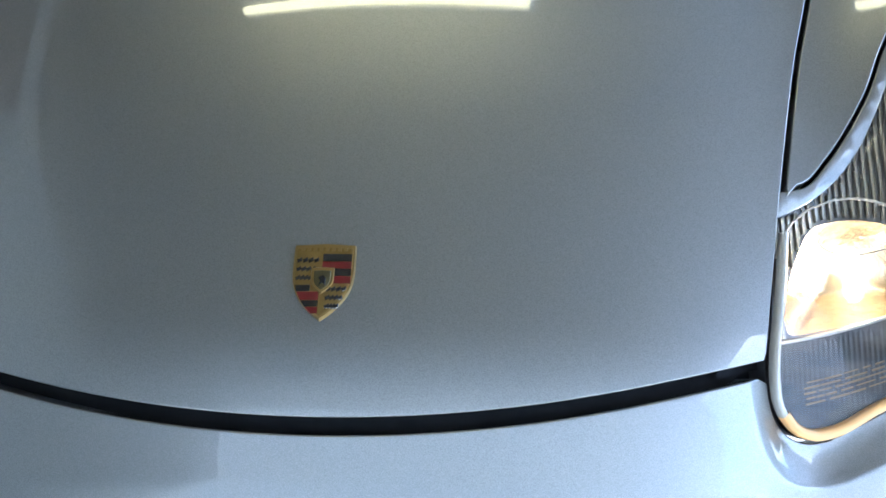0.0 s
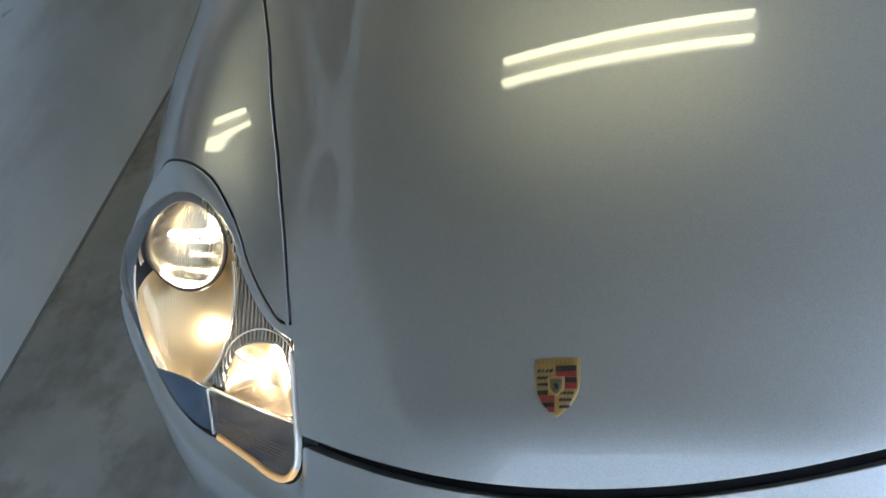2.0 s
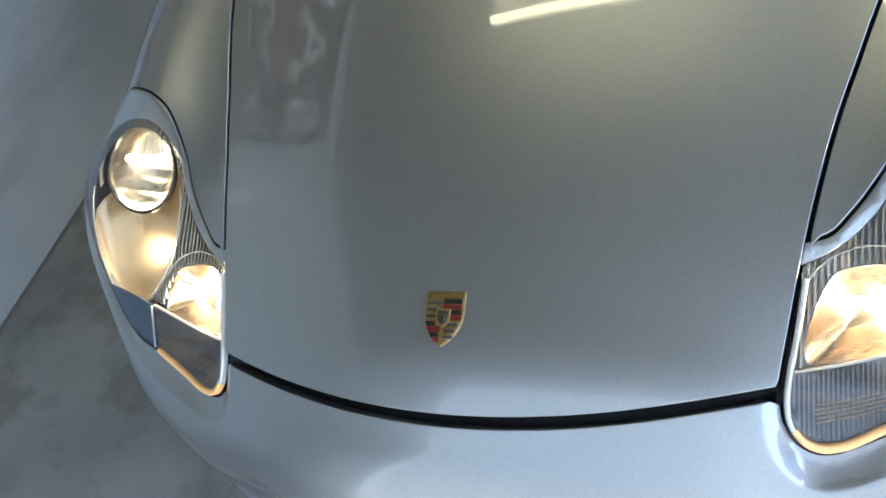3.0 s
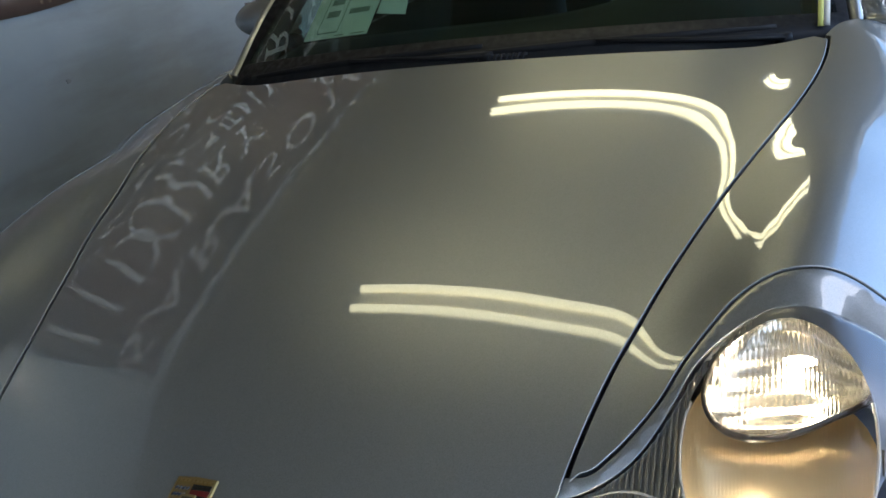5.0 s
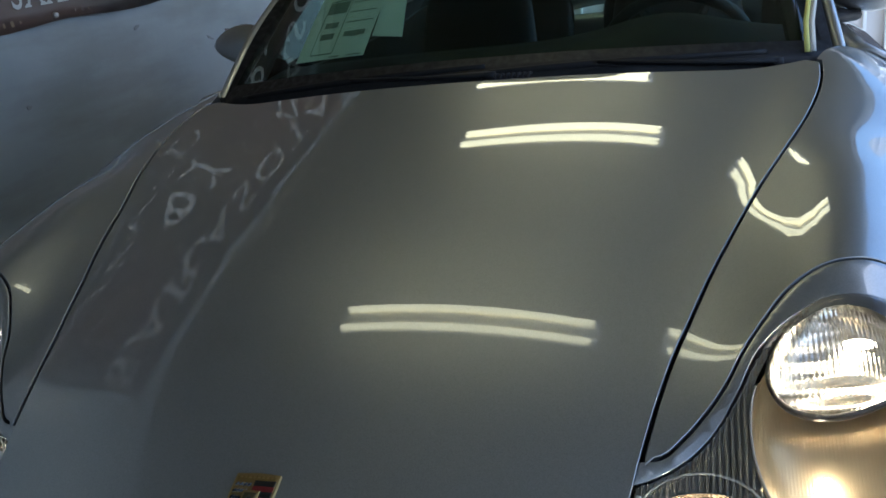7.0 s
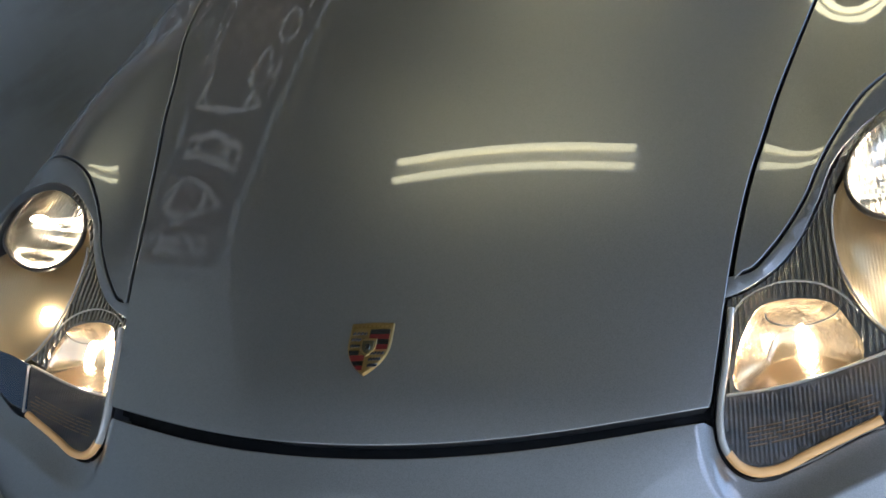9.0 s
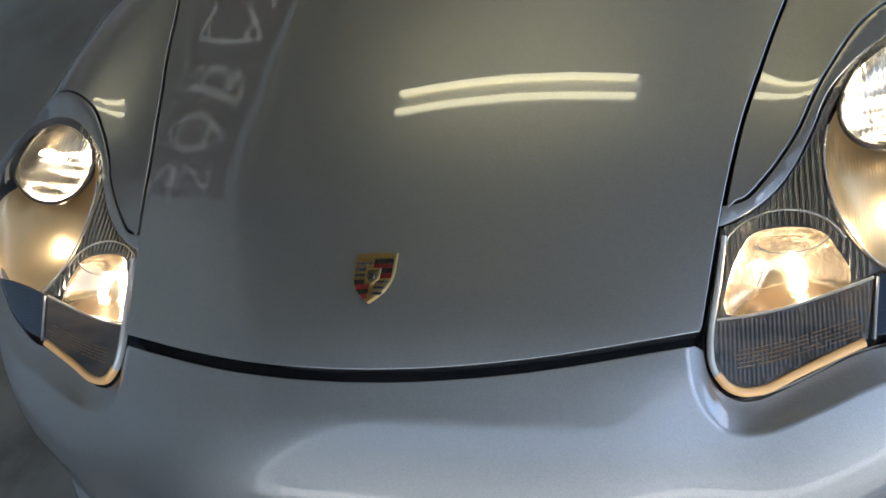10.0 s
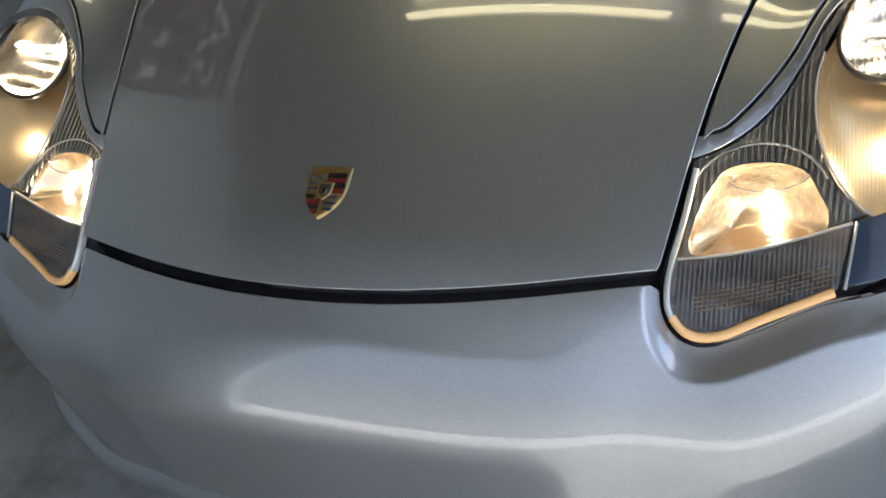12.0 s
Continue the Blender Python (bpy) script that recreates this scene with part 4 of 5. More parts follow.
for k in range(7):
    x = 0.055 + k * 0.0105
    y = 1.207 + 0.33 * x * x
    z = float(top_height(x, y)) + 0.002
    v_, f_ = tube_mesh([(x, y - 0.010, z - 0.008), (x + 0.002, y, z + 0.003), (x + 0.004, y + 0.014, z + 0.001)], 0.0032, 6)
    if noz is None:
        noz = mesh_part("washer_grille", v_, f_, TRIM_BLACK, car, "small black ribbed grille behind the lid")
    else:
        mesh_part("grille_rib", v_, f_, TRIM_BLACK, noz)


def wiper(x0, x1, u_lift, name_label):
    """A parked wiper: arm, blade and rubber lying along the screen's foot."""
    xs = np.linspace(x0, x1, 24)
    blade = [Vector(screen(x / 0.66, 0.0 + 0.03 * (x - x0) / (x1 - x0) + u_lift, 0.006)) for x in xs]
    v_, f_ = tube_mesh(blade, [0.004 + 0.002 * math.sin(math.pi * i / 23) for i in range(24)], 8, 1.6)
    w = mesh_part("wiper", v_, f_, TRIM_BLACK, car, name_label)
    rub = [p + Vector((0, 0.004, -0.012)) for p in blade]
    v_, f_ = tube_mesh(rub, 0.003, 6)
    mesh_part("rubber", v_, f_, BLACK, w)
    foot = Vector((x0 + (x1 - x0) * 1.02, 1.255 + 0.36 * x1 * x1, 0.926 - 0.1 * x1 * x1))
    mid = blade[12] + Vector((0, -0.006, 0.006))
    arm = [foot, foot + Vector((0, -0.004, 0.010)), foot * 0.6 + mid * 0.4 + Vector((0, -0.006, 0.004)), mid]
    v_, f_ = tube_mesh(arm, [0.014, 0.012, 0.008, 0.006], 8, 0.6)
    mesh_part("arm", v_, f_, TRIM_BLACK, w)
    bm = bmesh.new()
    bmesh.ops.create_cone(bm, cap_ends=True, segments=16, radius1=0.017, radius2=0.014, depth=0.018)
    bmesh.ops.translate(bm, verts=bm.verts, vec=foot + Vector((0, 0, 0.006)))
    part("pivot", bm, TRIM_BLACK, w)


wiper(-0.60, 0.02, -0.012, "black wiper parked at the windscreen's foot")
wiper(-0.10, 0.55, -0.015, "black wiper parked at the windscreen's foot")


# ---- pillars, roof, glasshouse ----
ROOF_EDGE = [(0.69, 1.468, 0.89), (0.668, 1.64, 1.02), (0.625, 1.86, 1.15), (0.585, 2.03, 1.24), (0.555, 2.12, 1.274), (0.545, 2.3, 1.304), (0.545, 2.6, 1.314), (0.555, 2.9, 1.294), (0.58, 3.2, 1.229), (0.62, 3.5, 1.129), (0.66, 3.75, 1.029)]


def along(points, n):
    p = np.array(points, float)
    s = np.concatenate([[0], np.cumsum(np.linalg.norm(np.diff(p, axis=0), axis=1))])
    q = np.linspace(0, s[-1], n)
    return np.stack([curve1(s, p[:, k])(q) for k in range(3)], 1)


edge_line = along(ROOF_EDGE, 60)
n_pillar = int(np.argmin(np.abs(edge_line[:, 1] - 2.08)))
for side in (1, -1):
    flip3 = np.array([side, 1, 1])
    line = edge_line[:n_pillar + 1]
    # outer silver strip and black rubber inside it
    prof = [(0.012, -0.020), (0.016, -0.004), (0.010, 0.008), (0.0, 0.012), (-0.010, 0.006), (-0.012, -0.01)]
    rows = [[(p + np.array([dx, -dz * 0.45, dz * 0.9])) * flip3 for dx, dz in prof] for p in line]
    v_, f_ = grid_mesh(rows, wrap=True)
    mesh_part("windscreen_pillar", v_, f_, PAINT, car, "silver windscreen pillar")
    # Rubber seal, widened inwards so its black covers the shaded cabin side.
    prof = [(-0.010, -0.012), (-0.012, 0.010), (-0.085, 0.004), (-0.090, -0.014)]
    rows = [[(p + np.array([dx, -dz * 0.45, dz * 0.9])) * flip3 for dx, dz in prof] for p in line]
    v_, f_ = grid_mesh(rows, wrap=True)
    mesh_part("pillar_seal_shade", v_, f_, BLACK, car, "black rubber beside the windscreen, widened to stand for the dark cabin side")
# roof skin
rows = []
for i in range(n_pillar, len(edge_line)):
    e = edge_line[i]
    if e[1] > 2.95:
        break
    rows.append([np.array([e[0] * u, e[1] - (0.16 * (1 - u * u) if i == n_pillar else 0.16 * (1 - u * u) * max(0, 1 - (e[1] - 2.08) / 0.4)), e[2] + 0.03 * (1 - u * u)]) for u in np.linspace(1.03, -1.03, 21)])
v_, f_ = thick_grid(rows, 0.03)
mesh_part("roof", v_, f_, PAINT, car, "silver roof")
# dark lining under the roof
rows = [[p - np.array([0, 0, 0.045]) for p in row[2:-2]] for row in rows]
v_, f_ = thick_grid(rows, 0.006)
mesh_part("headliner", v_, f_, CABIN, car, "black roof lining")
# rear window
rows = []
for v in np.linspace(0, 1, 9):
    y, z, hw = 2.95 + 0.78 * v, 1.291 - 0.26 * v, 0.50 + 0.06 * v
    rows.append([(hw * u, y + 0.03 * (1 - u * u), z + 0.035 * (1 - u * u) + 0.05 * v * (1 - v)) for u in np.linspace(1, -1, 13)])
v_, f_ = thick_grid(rows, 0.004)
ob = mesh_part("rear_window", v_, f_, GLASS, car, "clear rear window")
ob.visible_shadow = False
# belt line and lower body behind the front wings
BODY = [(1.47, 0.705, 0.895, 0.862), (1.8, 0.7, 0.904, 0.868), (2.3, 0.7, 0.909, 0.865), (2.8, 0.715, 0.929, 0.868), (3.2, 0.73, 0.959, 0.885), (3.6, 0.72, 0.959, 0.888), (3.95, 0.66, 0.909, 0.865), (4.2, 0.58, 0.829, 0.8), (4.38, 0.45, 0.729, 0.66)]
ys = np.array([b[0] for b in BODY])
f_belt, f_z, f_hw = (curve1(ys, [b[k] for b in BODY]) for k in (1, 2, 3))


def flank(y0, y1, n, side):
    rows_ = []
    for y in np.linspace(y0, y1, n):
        xb, zb, hw = float(f_belt(y)), float(f_z(y)), float(f_hw(y))
        row = []
        for t in np.linspace(0, 1, 15):
            if t < 0.45:
                a = t / 0.45 * math.pi / 2
                x, z = xb + (hw - xb) * math.sin(a), zb - 0.24 * (1 - math.cos(a))
            else:
                s = (t - 0.45) / 0.55
                x, z = hw - 0.04 * s * s, zb - 0.24 - s * (zb - 0.24 - 0.2)
            row.append((x * side, y, z))
        rows_.append(row if side > 0 else row)
    return rows_


for side in (1, -1):
    rows = [[((float(f_belt(y)) - 0.035 - 0.03 * t) * side, y, float(f_z(y)) - 0.012 - 0.5 * t) for t in np.linspace(0, 1, 6)] for y in np.linspace(1.50, 3.62, 20)]
    v_, f_ = thick_grid(rows, 0.01 * side)
    mesh_part("door_lining", v_, f_, CABIN, car, "black door and side lining")
    for nm, y0, y1, lab in (("door", 1.477, 2.62, "silver car door"), ("rear_quarter", 2.627, 4.38, "silver rear wing")):
        rows = flank(y0, y1, 22, side)
        v_, f_ = thick_grid(rows, 0.012 * (1 if side < 0 else -1))
        ob = mesh_part(nm, v_, f_, PAINT, car, lab)
        if nm == "door":
            h = [(0.868 * side, 2.36 + 0.16 * t, 0.735) for t in np.linspace(0, 1, 6)]
            v_, f_ = tube_mesh(h, [0.006, 0.014, 0.016, 0.016, 0.014, 0.006], 8, 0.7)
            mesh_part("handle", v_, f_, PAINT, ob)
    # side glass
    rows = []
    for y in np.linspace(1.62, 3.35, 18):
        i = int(np.argmin(np.abs(edge_line[:, 1] - y)))
        e = edge_line[i]
        lo = np.array([(float(f_belt(y)) - 0.02), y, float(f_z(y)) - 0.01])
        hi = np.array([e[0] - 0.012, y, e[2] - 0.006])
        rows.append([(lo * (1 - t) + hi * t) * np.array([side, 1, 1]) for t in np.linspace(0, 1, 5)])
    v_, f_ = thick_grid(rows, 0.004)
    ob = mesh_part("side_window", v_, f_, GLASS, car, "clear side window")
    ob.visible_shadow = False
    line = edge_line[n_pillar:]
    v_, f_ = tube_mesh([p * np.array([side, 1, 1]) for p in line], 0.022, 8)
    mesh_part("roof_rail", v_, f_, PAINT, car, "silver roof rail")
    # centre pillar
    v_, f_ = tube_mesh([(0.69 * side, 2.66, 0.909), (0.62 * side, 2.70, 1.109), (0.545 * side, 2.74, 1.299)], [0.05, 0.04, 0.035], 8)
    mesh_part("centre_pillar", v_, f_, CABIN, car, "black centre pillar")
rows = [[(0.66 * u, y, 0.935 + 0.02 * (1 - u * u)) for u in np.linspace(-1, 1, 9)] for y in np.linspace(3.10, 3.72, 6)]
v_, f_ = thick_grid(rows, 0.01)
mesh_part("rear_shelf", v_, f_, CABIN, car, "black shelf under the rear window")
# engine lid and tail
rows = []
for y in np.linspace(3.66, 4.38, 14):
    xb, zb = float(f_belt(y)), float(f_z(y))
    rows.append([(xb * u, y, zb + 0.07 * (1 - u * u)) for u in np.linspace(1, -1, 15)])
v_, f_ = thick_grid(rows, 0.015)
mesh_part("engine_lid", v_, f_, PAINT, car, "silver rear lid")
rows = [[(float(f_hw(4.38)) * u, 4.38 + 0.05 * (1 - u * u), z) for u in np.linspace(1, -1, 15)] for z in np.linspace(0.75, 0.25, 7)]
v_, f_ = thick_grid(rows, 0.02)
mesh_part("rear_bumper", v_, f_, PAINT, car, "silver rear bumper")
# floor pan
part("floor_pan", box_bm((-0.58, 0.6, 0.16), (0.58, 4.2, 0.22), 0.01), BLACK, car, "dark underbody")
for lo, hi in (((-0.62, 1.30, 0.22), (0.62, 1.36, 0.84)), ((-0.55, 0.5, 0.22), (0.55, 0.62, 0.55))):
    part("bulkhead", box_bm(lo, hi, 0.01), BLACK, car, "dark bulkhead under the lid")


# ---- wheels ----
def lathe(prof, seg, axis_x):
    rows_ = [[(axis_x + x, r * math.cos(2 * math.pi * k / seg), r * math.sin(2 * math.pi * k / seg)) for k in range(seg)] for x, r in prof]
    return grid_mesh(rows_, wrap=True)


for wy, tw, r0 in ((0.93, 0.205, 0.315), (3.28, 0.25, 0.32)):
    for side in (1, -1):
        cx = 0.69 * side
        v_, f_ = lathe([(-tw / 2, r0 * 0.72), (-tw / 2, r0 * 0.95), (-tw * 0.36, r0), (tw * 0.36, r0), (tw / 2, r0 * 0.95), (tw / 2, r0 * 0.72)], 40, cx)
        tyre = mesh_part("tyre", [(x, y + wy, z + r0) for x, y, z in v_], f_, TYRE, car, "black road tyre")
        v_, f_ = lathe([(-tw / 2, r0 * 0.72), (-tw * 0.4, r0 * 0.66), (tw * 0.4, r0 * 0.66), (tw / 2, r0 * 0.72)], 40, cx)
        mesh_part("rim", [(x, y + wy, z + r0) for x, y, z in v_], f_, ALLOY, tyre, "alloy wheel rim")
        for k in range(5):
            a = 2 * math.pi * k / 5
            pts = [(cx + side * tw * 0.36, wy + r * math.cos(a), r0 + r * math.sin(a)) for r in (0.02, 0.10, r0 * 0.68)]
            v_, f_ = tube_mesh(pts, [0.045, 0.03, 0.035], 8, 0.6)
            mesh_part("spoke", v_, f_, ALLOY, tyre)

# ---- door mirrors ----
MIRROR = (0.79, 1.84, 0.973)
for side in (1, -1):
    rows = []
    mx, my, mz = MIRROR
    mx += 0.026 if side > 0 else 0.012
    for t in np.linspace(0, 1, 15):
        a = t * math.pi
        r = max(math.sin(a), 0.02) ** 0.62
        x = mx - 0.115 + 0.23 * t
        row = []
        for k in range(20):
            b = 2 * math.pi * k / 20
            c, s = math.cos(b), math.sin(b)
            fy = 0.058 if c < 0 else 0.026
            row.append(((x) * side, my + fy * c * r + 0.02 * t, mz + (0.060 * s if s > 0 else 0.052 * math.copysign(abs(s) ** 0.6, s)) * r + 0.012 * t))
        rows.append(row)
    v_, f_ = grid_mesh(rows, wrap=True)
    f_.append(tuple(range(20)))
    f_.append(tuple(range(14 * 20, 15 * 20)))
    mir = mesh_part("door_mirror", v_, f_, PAINT, car, "silver door mirror shell")
    rows = [[((mx - 0.09 + 0.18 * t) * side, my + 0.03 + 0.02 * t, mz + 0.045 * s + 0.012 * t) for t in np.linspace(0, 1, 5)] for s in np.linspace(-1, 1, 5)]
    v_, f_ = thick_grid(rows, 0.003)
    mesh_part("mirror_glass", v_, f_, principled("mirror_silver", (0.9, 0.9, 0.9), 0.02, 1.0), mir, "mirror glass")
    v_, f_ = tube_mesh([(0.675 * side, 1.76, 0.924), (0.71 * side, 1.78, 0.929), ((mx - 0.05) * side, my, mz - 0.05)], [0.03, 0.024, 0.02], 10, 0.7)
    mesh_part("stalk", v_, f_, TRIM_BLACK, mir, "black mirror foot")

# ---- cabin ----
rows = []
for t in np.linspace(0, 1, 9):
    row = []
    for x in np.linspace(-0.64, 0.64, 33):
        y = 1.31 + 0.40 * x * x + t * 0.36
        cowling = 0.055 * math.exp(-(((x - 0.36) / 0.17) ** 2)) * max(0, math.sin(math.pi * min(1, t * 1.05))) ** 0.7
        row.append((x, y, 0.921 - 0.08 * x * x + 0.03 * math.sin(math.pi * t * 0.6) + cowling - 0.10 * max(0, t - 0.8) / 0.2))
    rows.append(row)
v_, f_ = thick_grid(rows, 0.02)
mesh_part("dashboard", v_, f_, CABIN, car, "black dashboard top with instrument hood")
part("dash_front", box_bm((-0.62, 1.64, 0.5), (0.62, 1.69, 0.849), 0.02), CABIN, car, "black dashboard front")
wheel_c, wheel_r = Vector((0.365, 1.90, 0.844)), 0.183
tilt = Matrix.Rotation(radians(-62), 3, "X")
pts = [wheel_c + tilt @ Vector((wheel_r * math.cos(a), wheel_r * math.sin(a), 0)) for a in np.linspace(0, 2 * math.pi, 48, endpoint=False)]
v_, f_ = tube_mesh(pts, 0.015, 10, closed=True)
st = mesh_part("steering_wheel", v_, f_, LEATHER, car, "black leather steering wheel")
bm = bmesh.new()
bmesh.ops.create_uvsphere(bm, u_segments=20, v_segments=10, radius=0.075)
bmesh.ops.scale(bm, vec=(1.1, 1, 0.35), verts=bm.verts)
bmesh.ops.transform(bm, matrix=Matrix.Translation(wheel_c) @ tilt.to_4x4(), verts=bm.verts)
part("hub", bm, LEATHER, st)
for a in (0.25, math.pi - 0.25, math.pi * 1.35, math.pi * 1.65):
    v_, f_ = tube_mesh([wheel_c, wheel_c + tilt @ Vector((wheel_r * math.cos(a), wheel_r * math.sin(a), 0))], [0.022, 0.012], 8, 0.5)
    mesh_part("spoke", v_, f_, LEATHER, st)


def seat_back(x, y, z0, z1, w0, w1, thick, lean, mat, name, label):
    rows_ = []
    for t in np.linspace(0, 1, 15):
        w = (w0 * (1 - t) + w1 * t) * (1 if t < 0.6 else max(0.12, (1 - ((t - 0.6) / 0.4) ** 2.6)) ** 0.5)
        h = thick * (1 - 0.45 * t) * (1 if t < 0.85 else max(0.15, 1 - ((t - 0.85) / 0.15) ** 2) ** 0.5)
        cy, cz = y + lean * t, z0 + (z1 - z0) * t
        row = []
        for k in range(20):
            a = 2 * math.pi * k / 20
            c, s = math.cos(a), math.sin(a)
            row.append((x + w * math.copysign(abs(c) ** 0.55, c), cy + h * math.copysign(abs(s) ** 0.7, s) - 0.015 * abs(c) * (1 - t), cz))
        rows_.append(row)
    v2, f2 = grid_mesh(rows_, wrap=True)
    f2.append(tuple(range(14 * 20, 15 * 20)))
    f2.append(tuple(range(19, -1, -1)))
    return mesh_part(name, v2, f2, mat, car, label)


for x, sy in ((0.35, 2.34), (-0.31, 2.44)):
    sb = seat_back(x, sy, 0.50, 1.199, 0.25, 0.155, 0.075, 0.22, LEATHER, "front_seat", "black leather front seat")
    part("cushion", box_bm((x - 0.25, sy - 0.42, 0.38), (x + 0.25, sy + 0.08, 0.52), 0.05, 4), LEATHER, sb)
for x in (0.30, -0.30):
    seat_back(x, 3.02, 0.60, 1.029, 0.25, 0.24, 0.05, 0.12, LEATHER, "rear_seat", "black rear seat back")
bm = bmesh.new()
bmesh.ops.create_uvsphere(bm, u_segments=20, v_segments=10, radius=1)
bmesh.ops.scale(bm, vec=(0.066, 0.018, 0.036), verts=bm.verts)
bmesh.ops.translate(bm, verts=bm.verts, vec=(-0.05, 1.96, 1.192))
part("rear_view_mirror", bm, CABIN, car, "black interior mirror")

# ---- paper sheet inside the windscreen ----
sticker = empty("window_sheet", "pale green printed price sheet inside the windscreen", "sign", tuple(screen(-0.6, 0.13, -0.012)))
so = np.array(sticker.location)


def sheet(name, u0, u1, v0, v1, push, material, label="", n=6):
    rows_ = []
    for v in np.linspace(v0, v1, n):
        k = (v - 0.12) / 0.72
        a, b = -0.735 - 0.07 * k, -0.435 - 0.02 * k
        rows_.append([screen(a + (b - a) * u, v, push) - so for u in np.linspace(u0, u1, n)])
    v2, f2 = thick_grid(rows_, 0.0006)
    return mesh_part(name, v2, f2, material, sticker, label, smooth=False)


sheet("paper", 0, 1, 0.145, 0.86, -0.014, PAPER, "pale green paper", 9)
sheet("header", 0.02, 0.98, 0.72, 0.855, -0.0125, TEAL, "teal header")
for u0, u1, v0, v1 in ((0.2, 0.5, 0.36, 0.42), (0.57, 0.95, 0.405, 0.409), (0.57, 0.95, 0.355, 0.359), (0.57, 0.95, 0.305, 0.309), (0.2, 0.52, 0.425, 0.430), (0.185, 0.195, 0.17, 0.43), (0.52, 0.53, 0.17, 0.43), (0.2, 0.52, 0.165, 0.170), (0.05, 0.95, 0.475, 0.480), (0.25, 0.8, 0.64, 0.655), (0.3, 0.7, 0.60, 0.608), (0.6, 0.9, 0.24, 0.262), (0.25, 0.45, 0.235, 0.262), (0.5, 0.65, 0.150, 0.154), (0.75, 0.95, 0.150, 0.154), (0.25, 0.45, 0.29, 0.315)):
    sheet("print_bar", u0, u1, v0, v1, -0.0125, INK, "", 3)
second = empty("paper_slip", "pale paper slip beside the printed sheet", "paper", tuple(screen(-0.40, 0.25, -0.02)))
so2 = np.array(second.location)
rows = [[screen(a + (b - a) * u, v - 0.02 * u, -0.022) - so2 for u in np.linspace(0, 1, 4)] for v, a, b in ((0.24, -0.44, -0.31), (0.42, -0.455, -0.35), (0.60, -0.47, -0.395))]
v_, f_ = thick_grid(rows, 0.0006)
mesh_part("paper", v_, f_, PAPER, second, smooth=False)

# ---- banner ----
banner = empty("banner", "brown vinyl banner with white lettering hung on the wall", "banner", (-1.858 - 0.0350 * 2.73 + 0.002, 2.73, 1.06))
RISE = 0.0235  # the banner climbs a little along the wall
banner.rotation_euler = (math.atan(RISE), 0, LEAN)
bo = Vector(banner.location)
rows = []
for z in np.linspace(1.085, 2.425, 26):
    row = []
    for y in np.linspace(0.91, 4.47, 90):
        sag = 0.012 * math.sin(y * 7.5) ** 2 * math.exp(-(z - 1.085) / 0.022)
        row.append((0.012 + 0.010 * math.sin(y * 2.1 + z * 1.7) ** 2 + sag, y - bo.y, z - bo.z + 0.02 * math.cos(y * 7.5) * math.exp(-(z - 1.085) / 0.05) * 0.35))
    rows.append(row)
v_, f_ = thick_grid(rows, 0.001)
mesh_part("cloth", v_, f_, VINYL, banner, "brown vinyl sheet")


# where each capital's strokes end, across its width: at the foot and at the head
SERIFS = {"A": ((0.04, 0.96), ()), "R": ((0.09, 0.97), (0.09,)), "L": ((0.09,), (0.09,)), "U": ((), (0.1, 0.9)), "X": ((0.06, 0.94), (0.08, 0.92)), "Y": ((0.5,), (0.06, 0.94)), "I": ((0.5,), (0.5,)), "D": ((0.09,), (0.09,)), "V": ((), (0.05, 0.95)), "E": ((0.09,), (0.09,)), "N": ((0.09,), (0.09, 0.91)), "T": ((0.5,), ()), "M": ((0.07, 0.93), (0.07, 0.93))}


def lettering(text, y0, y1, z0, height):
    """Flat printed letters from y0 to y1 along the banner, each a piece of its own."""
    made, x = [], 0.0
    for ch in text:
        if ch == " ":
            x += 0.30
            continue
        cu = bpy.data.curves.new("text", "FONT")
        cu.body, cu.size, cu.resolution_u = ch, 1.0, 3
        tmp = bpy.data.objects.new("text", cu)
        scene.collection.objects.link(tmp)
        me = bpy.data.meshes.new_from_object(tmp.evaluated_get(bpy.context.evaluated_depsgraph_get()))
        bpy.data.objects.remove(tmp)
        co = np.array([tuple(v.co) for v in me.vertices])
        co[:, 0] -= co[:, 0].min()
        wide, tall, fs = co[:, 0].max(), co[:, 1].max(), [tuple(p.vertices) for p in me.polygons]
        for at, edge, up in [(a, 0.0, 1) for a in SERIFS.get(ch, ((), ()))[0]] + [(a, tall, -1) for a in SERIFS.get(ch, ((), ()))[1]]:
            o, c = len(co), at * wide
            co = np.concatenate([co, [(c - 0.13, edge, 0), (c + 0.13, edge, 0), (c + 0.13, edge + up * 0.025, 0), (c + 0.05, edge + up * 0.075, 0), (c - 0.05, edge + up * 0.075, 0), (c - 0.13, edge + up * 0.025, 0)]])
            fs.append(tuple(range(o, o + 6)) if up > 0 else tuple(range(o + 5, o - 1, -1)))
        made.append((co[:, 0] + x, co[:, 1], fs))
        x += wide + 0.16
        bpy.data.meshes.remove(me)
    total = x - 0.16
    for px, py, faces in made:
        yy = y0 + px / total * (y1 - y0)
        zz = z0 + py / 0.70 * height
        out = [(0.012 + 0.010 * math.sin(b * 2.1 + c * 1.7) ** 2 + 0.004, b - bo.y, c - bo.z) for b, c in zip(yy, zz)]
        mesh_part("letter", out, faces, LETTER, banner, smooth=False)


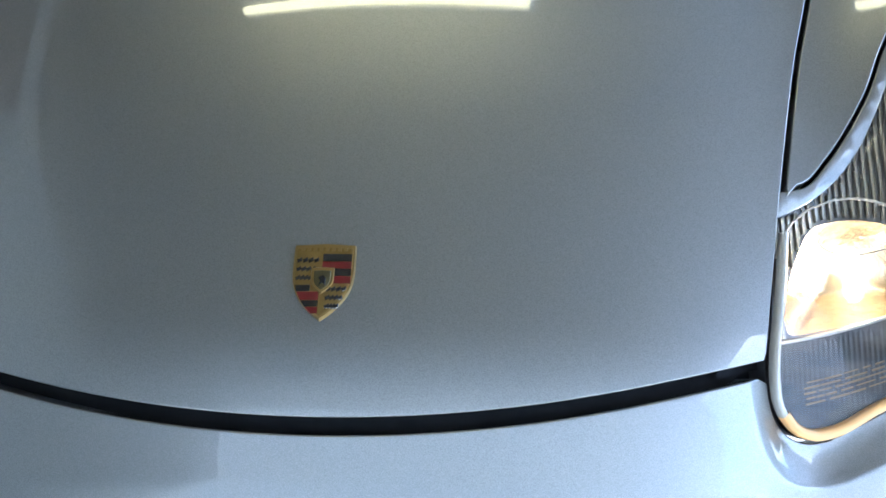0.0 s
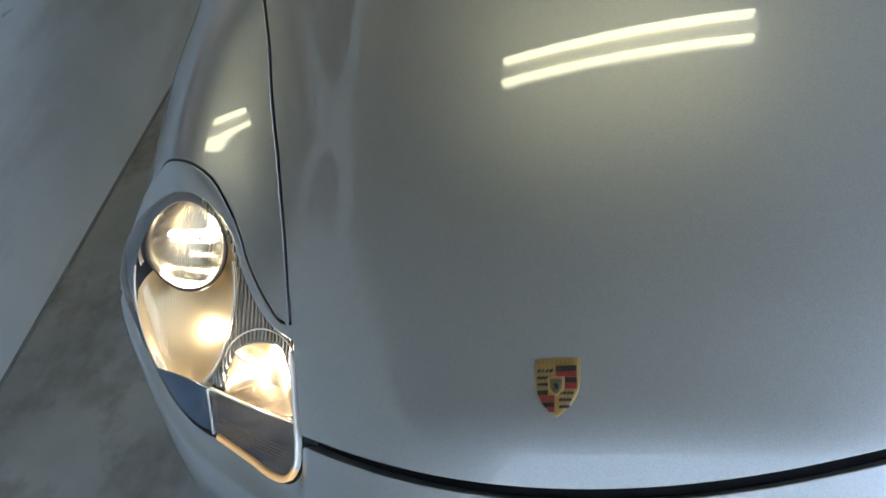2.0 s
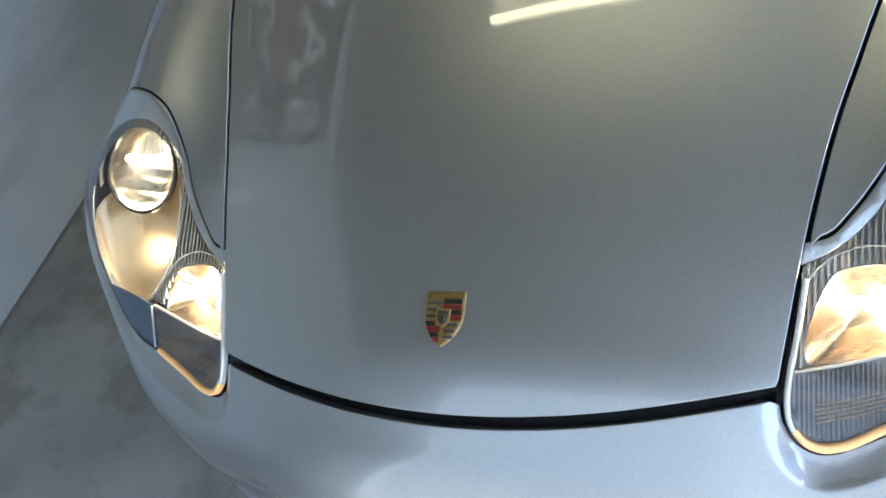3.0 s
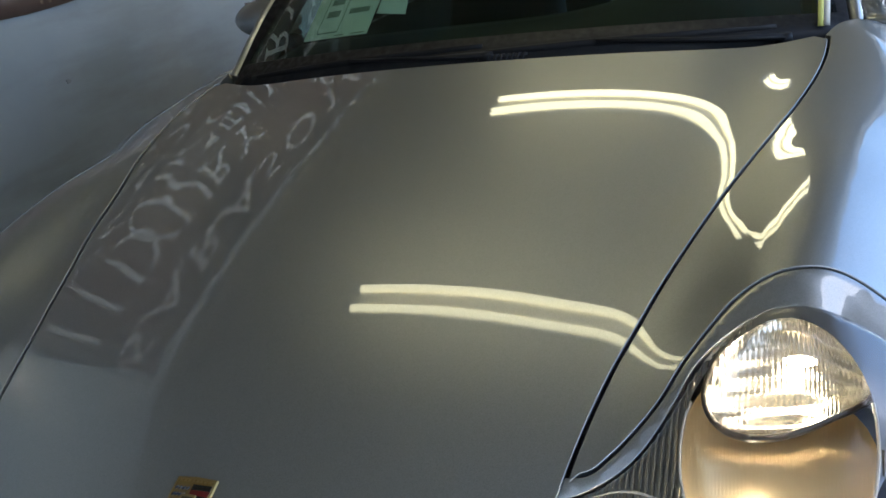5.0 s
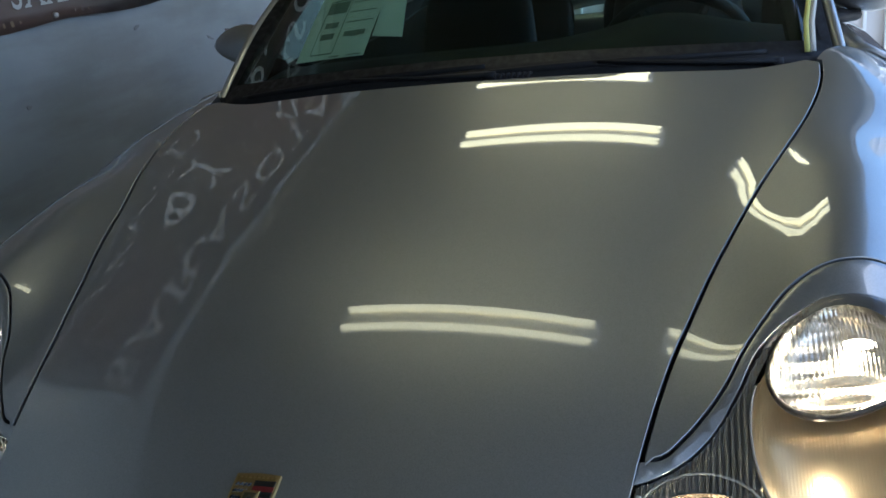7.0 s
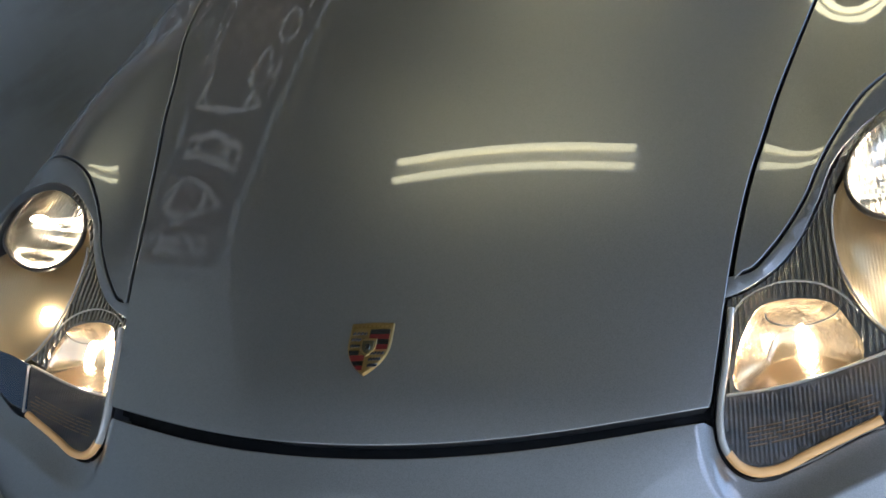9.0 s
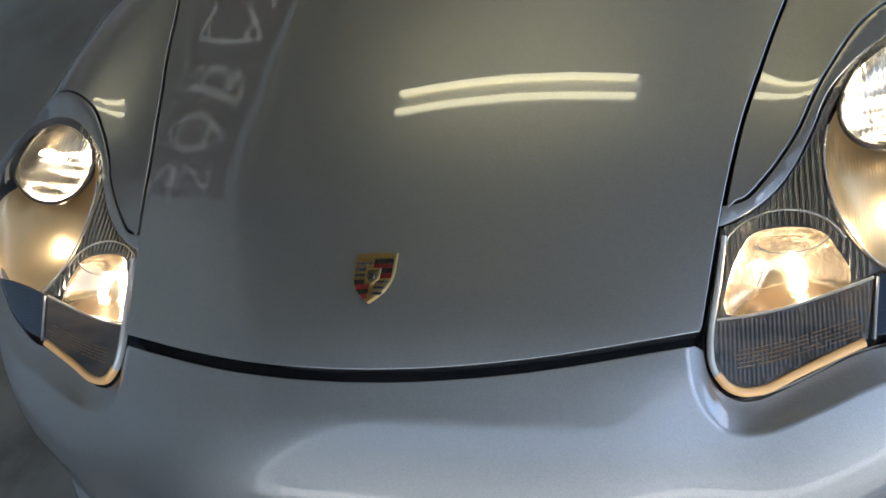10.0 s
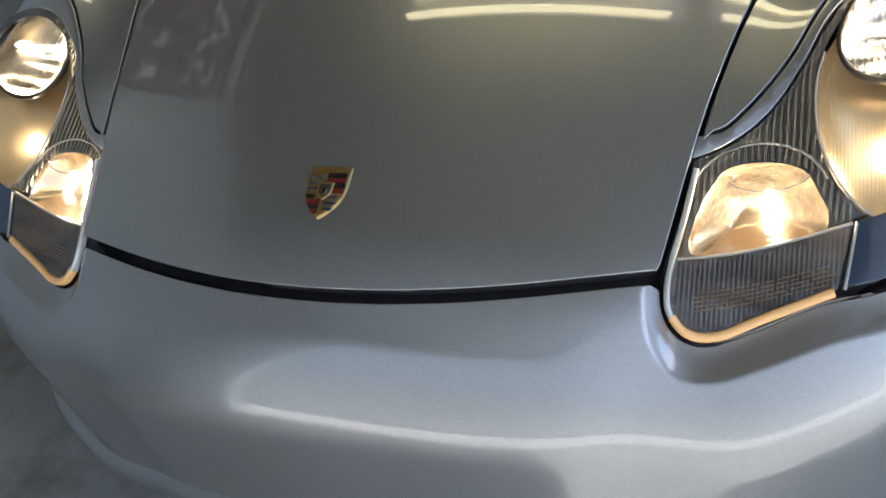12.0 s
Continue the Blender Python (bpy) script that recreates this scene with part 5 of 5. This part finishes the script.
lettering("SARASOTALUXURYCARS.COM", 2.235, 4.38, 1.155, 0.125)
lettering("DRIVEN LUXURY", 2.11, 4.16, 1.38, 0.20)
lettering("LUXURY", 1.05, 2.85, 1.635, 0.23)
lettering("SARASOTA", 0.98, 4.28, 2.06, 0.225)
v_, f_ = tube_mesh([(0.03, 3.64 + 0.12 * math.sin(a) - bo.y, 1.80 + 0.17 * math.sin(2 * a) * 0.6 + 0.12 * math.cos(a) - bo.z) for a in np.linspace(0, 2 * math.pi, 40, endpoint=False)], 0.014, 6, closed=True)
mesh_part("flourish", v_, f_, LETTER, banner, "white curved mark")
for y in (0.98, 1.70, 2.43, 3.13, 3.80, 4.43):
    bm = bmesh.new()
    bmesh.ops.create_cone(bm, cap_ends=True, segments=12, radius1=0.012, radius2=0.009, depth=0.012, matrix=Matrix.Translation((0.034, y - bo.y, 1.112 - bo.z)) @ Matrix.Rotation(radians(90), 4, "Y"))
    part("grommet", bm, STEEL, banner)


# ---- ceiling lights ----
def ceiling_light(y, x0=-0.858, x1=0.410, z=2.610):
    thing = empty("ceiling_light", "twin tube fluorescent ceiling light, lit yellowish white", "ceiling light", ((x0 + x1) / 2, y, TOP), "ceiling lights")
    h = (x1 - x0) / 2
    part("body", box_bm((-h - 0.03, -0.12, -0.03), (h + 0.03, 0.12, -0.001), 0.006), ENAMEL, thing)
    for dy in (-0.076, 0.076):
        v2, f2 = tube_mesh([(-h, dy, z - TOP), (h, dy, z - TOP)], 0.025, 14)
        mesh_part("tube", v2, f2, TUBE, thing)
        for sx in (-1, 1):
            part("socket", box_bm((sx * h - 0.012, dy - 0.022, z - TOP - 0.02), (sx * h + 0.012, dy + 0.022, -0.028), 0.003), ENAMEL, thing)
    return thing


light_1 = ceiling_light(1.471)
for x, y in ((-0.098, 3.432), (-0.256, 4.47)):
    copy_thing(light_1, Matrix.Translation((x, y, TOP)))

# ---- ribs of the steel wall, their glints put into white colour ----
rib = None
for k in range(33):
    x = WX + 0.1 + k * 0.205
    if x > RIGHT - 0.1:
        break
    if rib is None:
        rib = part("rib", box_bm((-0.014, -0.028, 0), (0.014, 0.0, TOP), 0.006), RIB_GLINT_FRAME, wall_back)
        rib.location = (x, BACK, 0)
    else:
        o = new("rib", rib.data)
        o.parent = wall_back
        o.location = (x, BACK, 0)
